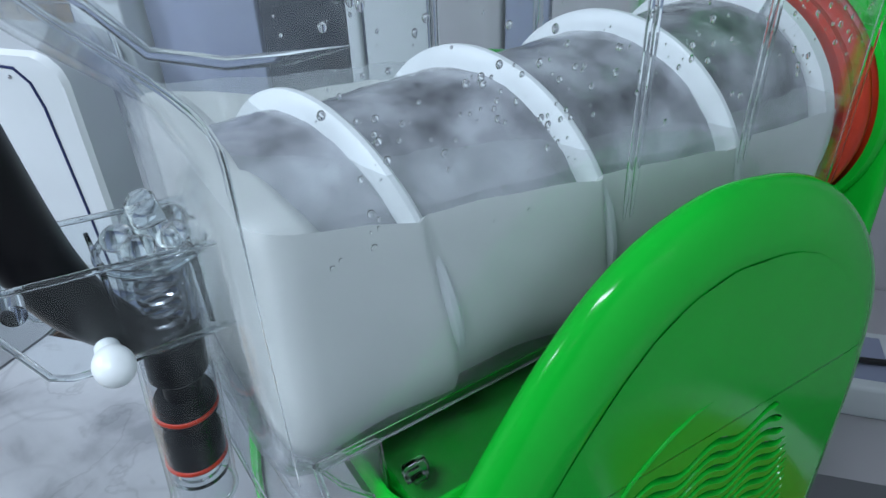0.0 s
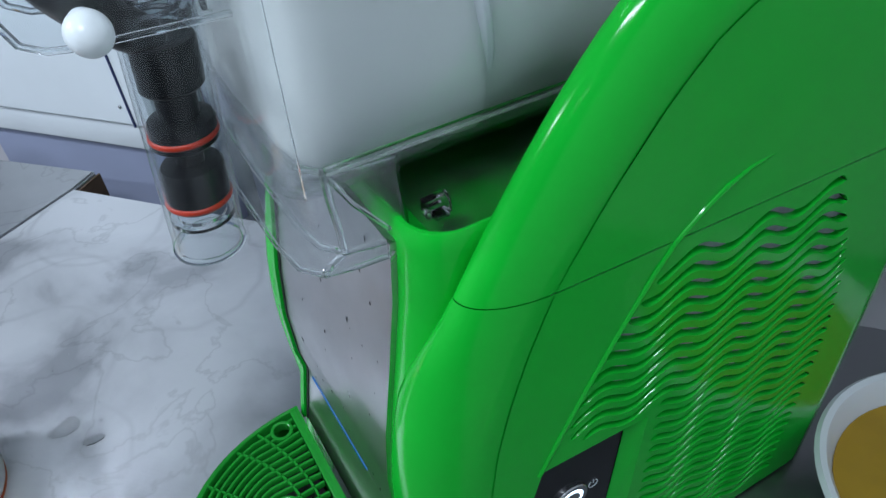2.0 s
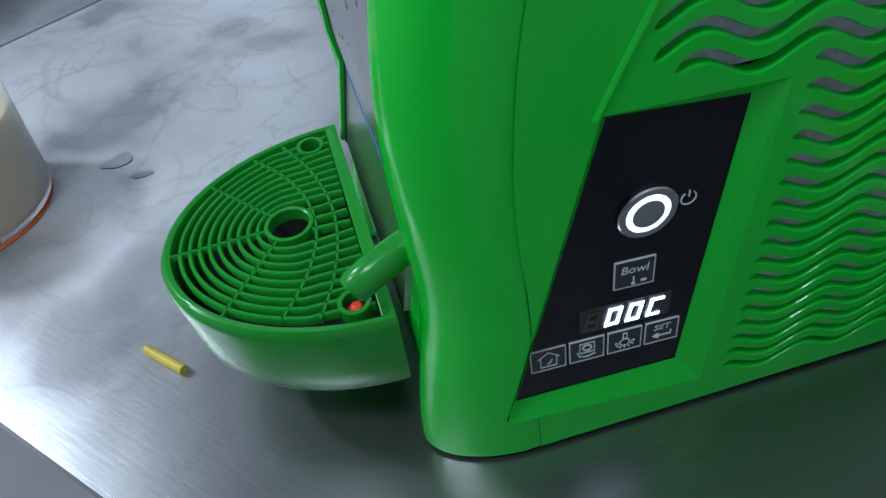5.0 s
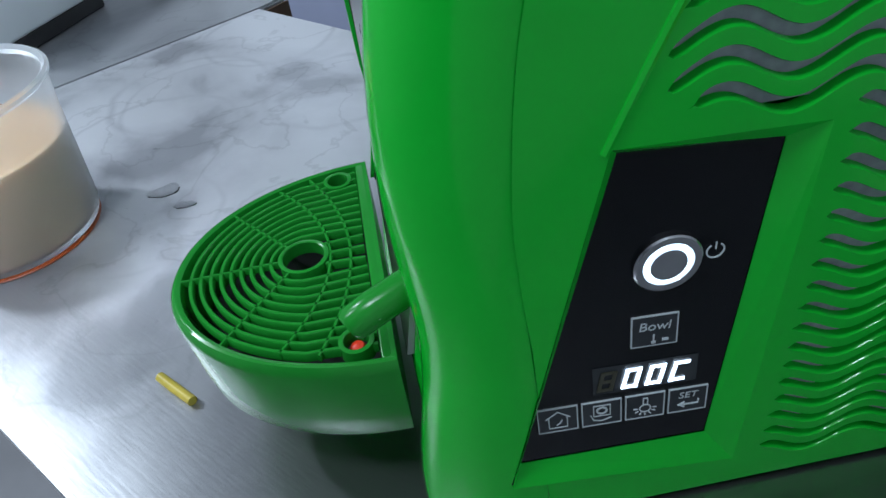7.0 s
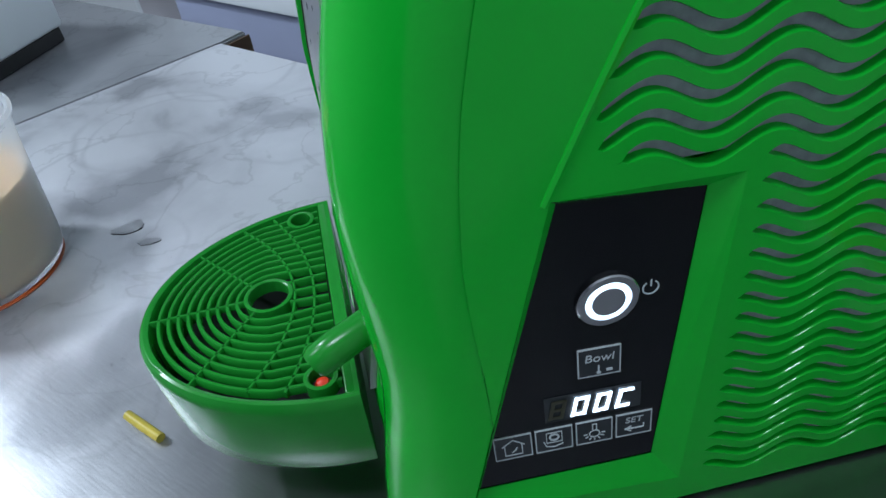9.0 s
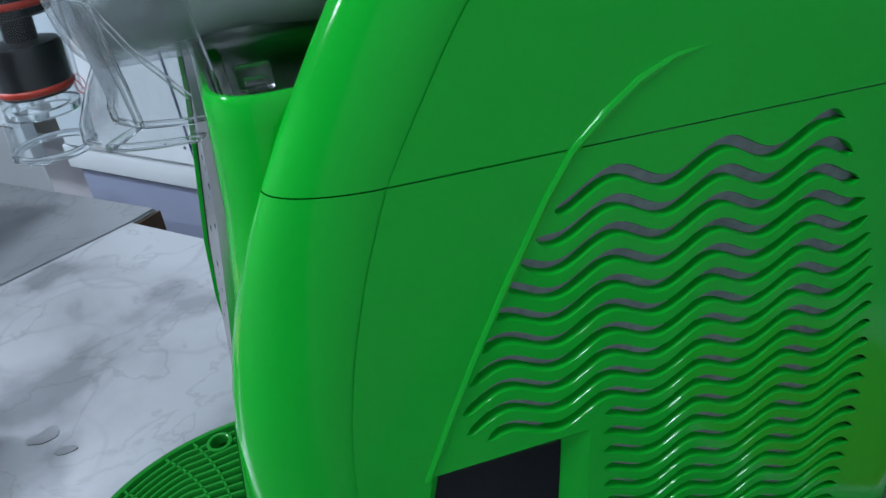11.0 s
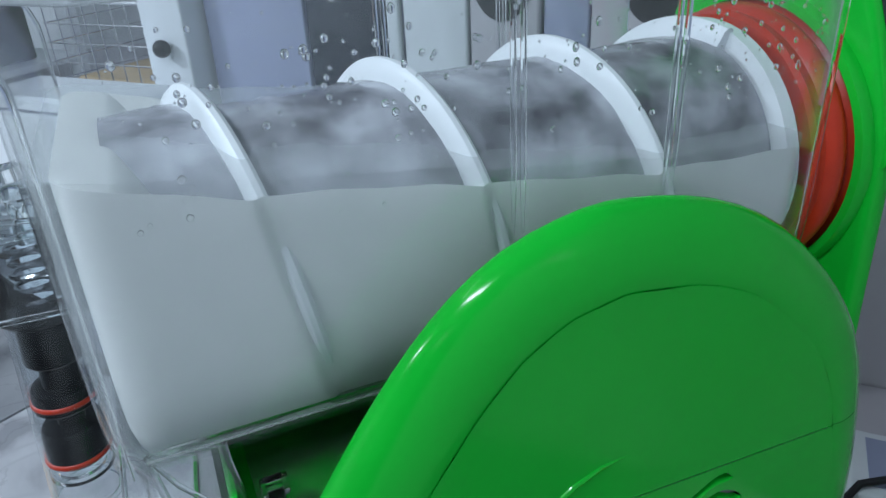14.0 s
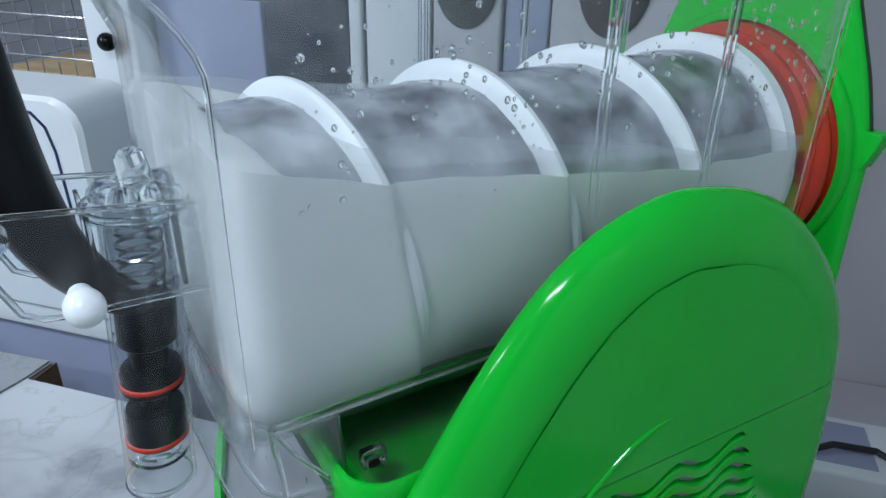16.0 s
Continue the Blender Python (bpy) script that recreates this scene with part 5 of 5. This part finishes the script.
tube(bm, [ROW_M @ (RC + Vector((-0.009, 0, 0.010))), ROW_M @ (RC + Vector((0.009, 0, -0.010)))], 0.0012, 6, flat=0.4)
part("warning_mark", bm, RED_PRINT, app, "round red warning mark")
for u, z in ((0.055, 0.075), (0.322, 0.075), (0.030, 0.030), (0.345, 0.016), (0.290, 0.338), (0.07, 0.338)):
    bm = bmesh.new()
    bmesh.ops.create_uvsphere(bm, u_segments=12, v_segments=8, radius=0.0030, matrix=ROW_M @ Matrix.Translation((u, 0.0 if z > 0.042 else 0.008, z)))
    part("screw", bm, STEEL_DIM, app)
part("base_stand", row_box(bmesh.new(), 0.02, 0.35, 0.02, 0.30, -0.9, -0.003), LILAC, app, "grey stand below the appliance", smooth=False)

# white post with a black knob, next to the appliance
post = thing("white_post", *(ROW_M @ Vector((0.34, 0.15, -0.9))), "tall white enamel post with a black ball knob", "post")
part("post_body", row_box(bmesh.new(), 0.300, 0.379, 0.122, 0.21, -0.9, 0.98, 0.004), WHITE_PAINT, post)
bm = bmesh.new()
bmesh.ops.create_uvsphere(bm, u_segments=24, v_segments=16, radius=0.0125, matrix=ROW_M @ Matrix.Translation((0.345, 0.108, 0.424)))
part("knob", bm, BLACK, post, "black ball knob")
bm = row_box(bmesh.new(), 0.355, 0.385, 0.085, 0.125, 0.225, 0.262, 0.004)
part("hinge_block", bm, WHITE_PAINT, post)
bm = bmesh.new()
bmesh.ops.create_uvsphere(bm, u_segments=14, v_segments=10, radius=0.007, matrix=ROW_M @ Matrix.Translation((0.368, 0.085, 0.243)))
part("bolt", bm, STEEL_DIM, post, "steel bolt")
part("chrome_strip", row_box(bmesh.new(), 0.380, 0.388, 0.095, 0.12, -0.2, 0.222, 0.002), CHROME, post, "narrow chrome strip")

# low cabinet with a wire basket of bread
bm = row_box(bmesh.new(), -0.30, 0.290, 0.135, 0.60, -0.9, 0.318, 0.004)
solo("low_cabinet", bm, BEIGE_WALL, "pale grey cabinet carrying a wire basket", "cabinet")
basket = thing("wire_basket", *(ROW_M @ Vector((0.18, 0.25, 0.318))), "chrome wire basket standing on the cabinet", "basket")


def wire(pts, r):
    bm = bmesh.new()
    tube(bm, [ROW_M @ Vector(p) for p in pts], r, 6)
    return bm


for z, r in ((0.322, 0.0022), (0.355, 0.0013), (0.385, 0.0013), (0.415, 0.0013), (0.445, 0.0013), (0.478, 0.0026)):
    part("wire", wire([(0.06, 0.15, z), (0.282, 0.15, z), (0.282, 0.36, z), (0.06, 0.36, z), (0.06, 0.15, z)], r), CHROME, basket)
for i in range(8):
    u = 0.065 + 0.030 * i
    part("wire", wire([(u, 0.15, 0.478), (u, 0.15, 0.322), (u, 0.36, 0.322), (u, 0.36, 0.478)], 0.0013), CHROME, basket)
bm = row_box(bmesh.new(), 0.075, 0.272, 0.165, 0.345, 0.3205, 0.356, 0.012)
for v in bm.verts:
    v.co.z += 0.006 * noise.noise(v.co * 30)
solo("flat_bread", bm, TAN, "tan flat bread lying in the wire basket", "bread")

# open shelf rack at the far left
rack = thing("shelf_rack", *(ROW_M @ Vector((-0.35, 0.2, -0.9))), "white metal rack with dark goods on its shelves", "rack")
for u in (-0.085, -0.60):
    for w in (0.0, 0.30):
        part("upright", row_box(bmesh.new(), u - 0.012, u + 0.012, w, w + 0.024, -0.9 if w > 0.1 else -0.0005, 0.75, 0.002), WHITE_PAINT, rack)
for z in (0.075, 0.36, 0.62):
    part("shelf", row_box(bmesh.new(), -0.61, -0.075, 0.0, 0.33, z - 0.012, z, 0.002), WHITE_PAINT, rack)
rng = random.Random(3)
for z in (0.0755, 0.3605):
    u = -0.58
    while u < -0.12:
        wd = rng.uniform(0.05, 0.10)
        h = rng.uniform(0.05, 0.17)
        bm = row_box(bmesh.new(), u, u + wd, 0.05, 0.25, z, z + h, 0.006)
        solo("goods_box", bm, rng.choice((SHELF_DARK, SHELF_DARK, PALE_GOODS)), "dark packaged goods on the rack shelf", "box", "goods on the rack")
        u += wd + 0.006
bm = row_box(bmesh.new(), -0.60, -0.01, 0.10, 0.33, -0.0, 0.062, 0.003)
solo("dark_crate", bm, BROWN, "dark brown crate under the rack shelf", "crate")

# pale appliance with a black foot strip, on the side counter
pa = thing("pale_appliance", *(ROW_M @ Vector((-0.35, -0.25, 0.0))), "pale appliance with a black foot strip on side counter", "appliance")
PM = Matrix.Translation((-0.460, 0.735, 0)) @ Matrix.Rotation(radians(-28), 4, "Z")
part("body", box(bmesh.new(), -0.16, 0.075, -0.10, 0.12, 0.022, 0.155, 0.006, PM), WHITE_PAINT, pa)
part("foot_strip", box(bmesh.new(), -0.155, 0.070, -0.095, 0.115, 0.0, 0.0215, 0.003, PM), BLACK_RUBBER, pa, "black foot strip")

# white socket box and black cable beyond the machine
sock = thing("power_box", *(ROW_M @ Vector((1.33, 0.05, -0.03))), "white plastic power box on a ledge", "power box")
part("box_body", row_box(bmesh.new(), 1.27, 1.42, 0.02, 0.13, -0.030, 0.020, 0.006), WHITE_PAINT, sock)
part("socket_face", row_box(bmesh.new(), 1.29, 1.38, 0.035, 0.115, 0.0202, 0.0215, 0.0006), LILAC, sock, "grey socket face")
ledge = thing("ledge_cabinet", *(ROW_M @ Vector((1.31, 0.1, -0.9))), "pale low cabinet behind the counter", "cabinet")
part("cabinet_body", row_box(bmesh.new(), 1.124, WALL_U - 0.002, -0.080, 0.298, -0.9, -0.0515, 0.003), BEIGE_WALL, ledge)
part("cabinet_door", row_box(bmesh.new(), 1.127, WALL_U - 0.005, -0.098, -0.081, -0.82, -0.0535, 0.003), BEIGE_WALL, ledge)
part("cabinet_top", row_box(bmesh.new(), 1.124, WALL_U - 0.002, -0.100, 0.298, -0.0510, -0.0305, 0.003), BEIGE_WALL, ledge)
bm = bmesh.new()
tube(bm, [ROW_M @ Vector(q) for q in ((1.20, -0.05, -0.026), (1.24, -0.02, -0.015), (1.28, 0.03, 0.024), (1.33, 0.05, 0.036), (1.38, 0.06, 0.030), (1.41, 0.04, 0.026), (1.44, 0.0, -0.020), (1.45, -0.06, -0.026))], 0.0042, 8)
solo("power_cable", bm, BLACK_RUBBER, "black power cable lying over the white box", "cable")

# ---- things on the counters ----
jug = thing("measuring_jug", -0.325, 0.235, 0, "frosted plastic jug half full of beige juice", "jug")
JX, JY = -0.312, 0.240
bm = bmesh.new()
lathe(bm, [(0.001, 0.002), (0.066, 0.002), (0.070, 0.005), (0.072, 0.012), (0.078, 0.100), (0.081, 0.128), (0.0845, 0.131), (0.0850, 0.134), (0.0825, 0.136), (0.0790, 0.133), (0.0755, 0.100), (0.0695, 0.014), (0.066, 0.008), (0.001, 0.006)], (JX, JY, 0), 56)
shell = part("jug_body", bm, JUG, jug)
shell.visible_shadow = False
part("juice", lathe(bmesh.new(), [(0.001, 0.0065), (0.065, 0.0085), (0.0690, 0.014), (0.0742, 0.086), (0.0732, 0.0865), (0.001, 0.0865)], (JX, JY, 0), 56), JUICE, jug, "beige juice")
part("base_ring", lathe(bmesh.new(), [(0.060, 0.0), (0.0690, 0.0), (0.0700, 0.001), (0.0690, 0.0018), (0.060, 0.0018), (0.060, 0.0)], (JX, JY, 0), 56), RUST, jug, "orange base ring")

bm = bmesh.new()
tube(bm, [(-0.1605, 0.0300, 0.0034), (-0.149, 0.0170, 0.0036), (-0.1365, 0.0035, 0.0034)], [0.0034, 0.0036, 0.0034], 12)
solo("straw_piece", bm, STRAW, "short cut piece of yellow straw lying on the counter", "straw")

bm = bmesh.new()
rng = random.Random(21)
for x0, x1, y0, y1, cnt in ((0.07, 0.20, -0.175, -0.128, 70), (0.10, 0.16, -0.215, -0.175, 12), (-0.225, -0.13, 0.13, 0.36, 60), (-0.20, -0.10, 0.05, 0.25, 14)):
    for _ in range(cnt):
        r = rng.choice((0.0006, 0.0008, 0.0010, 0.0014))
        m = Matrix.Translation((rng.uniform(x0, x1), rng.uniform(y0, y1), 0.0)) @ Matrix.Rotation(rng.uniform(0, 3), 4, "Z") @ Matrix.Diagonal((rng.uniform(1, 2.2), 1, 0.4, 1))
        bmesh.ops.create_icosphere(bm, subdivisions=1, radius=r, matrix=m)
solo("water_splashes", bm, WATER, "small clear water drops splashed on the steel counter", "water drops", kind="stuff")
bm = bmesh.new()
for cx, cy, rad in ((-0.188, 0.262, 0.016), (-0.168, 0.232, 0.010), (0.118, -0.190, 0.006)):
    pts = []
    for i in range(40):
        a = 2 * math.pi * i / 40
        r = rad * (1 + 0.55 * noise.noise((math.cos(a) * 1.3 + cx * 90, math.sin(a) * 1.3, cy * 40)))
        pts.append((cx + r * math.cos(a), cy + 0.7 * r * math.sin(a)))
    loft(bm, [[(cx + (x - cx) * q, cy + (y - cy) * q, z) for x, y in pts] for q, z in ((1.0, 0.0003), (0.96, 0.0009), (0.85, 0.0012))])
solo("water_puddles", bm, WATER, "shallow clear puddles left on the counter", "water", kind="stuff")

tub = thing("syrup_tub", 0.42, -0.30, 0, "white-rimmed plastic tub of yellow syrup on the counter", "tub")
bm = bmesh.new()
TBX, TBY = 0.408, -0.238
lathe(bm, [(0.001, 0.002), (0.085, 0.002), (0.092, 0.006), (0.108, 0.052), (0.113, 0.054), (0.116, 0.058), (0.113, 0.062), (0.108, 0.061), (0.103, 0.054), (0.088, 0.010), (0.001, 0.008)], (TBX, TBY, 0), 56)
part("tub_body", bm, WHITE_PAINT, tub, "white plastic tub")
part("syrup", lathe(bmesh.new(), [(0.001, 0.0082), (0.087, 0.0102), (0.097, 0.038), (0.001, 0.038)], (TBX, TBY, 0), 48), YELLOW, tub, "yellow syrup")
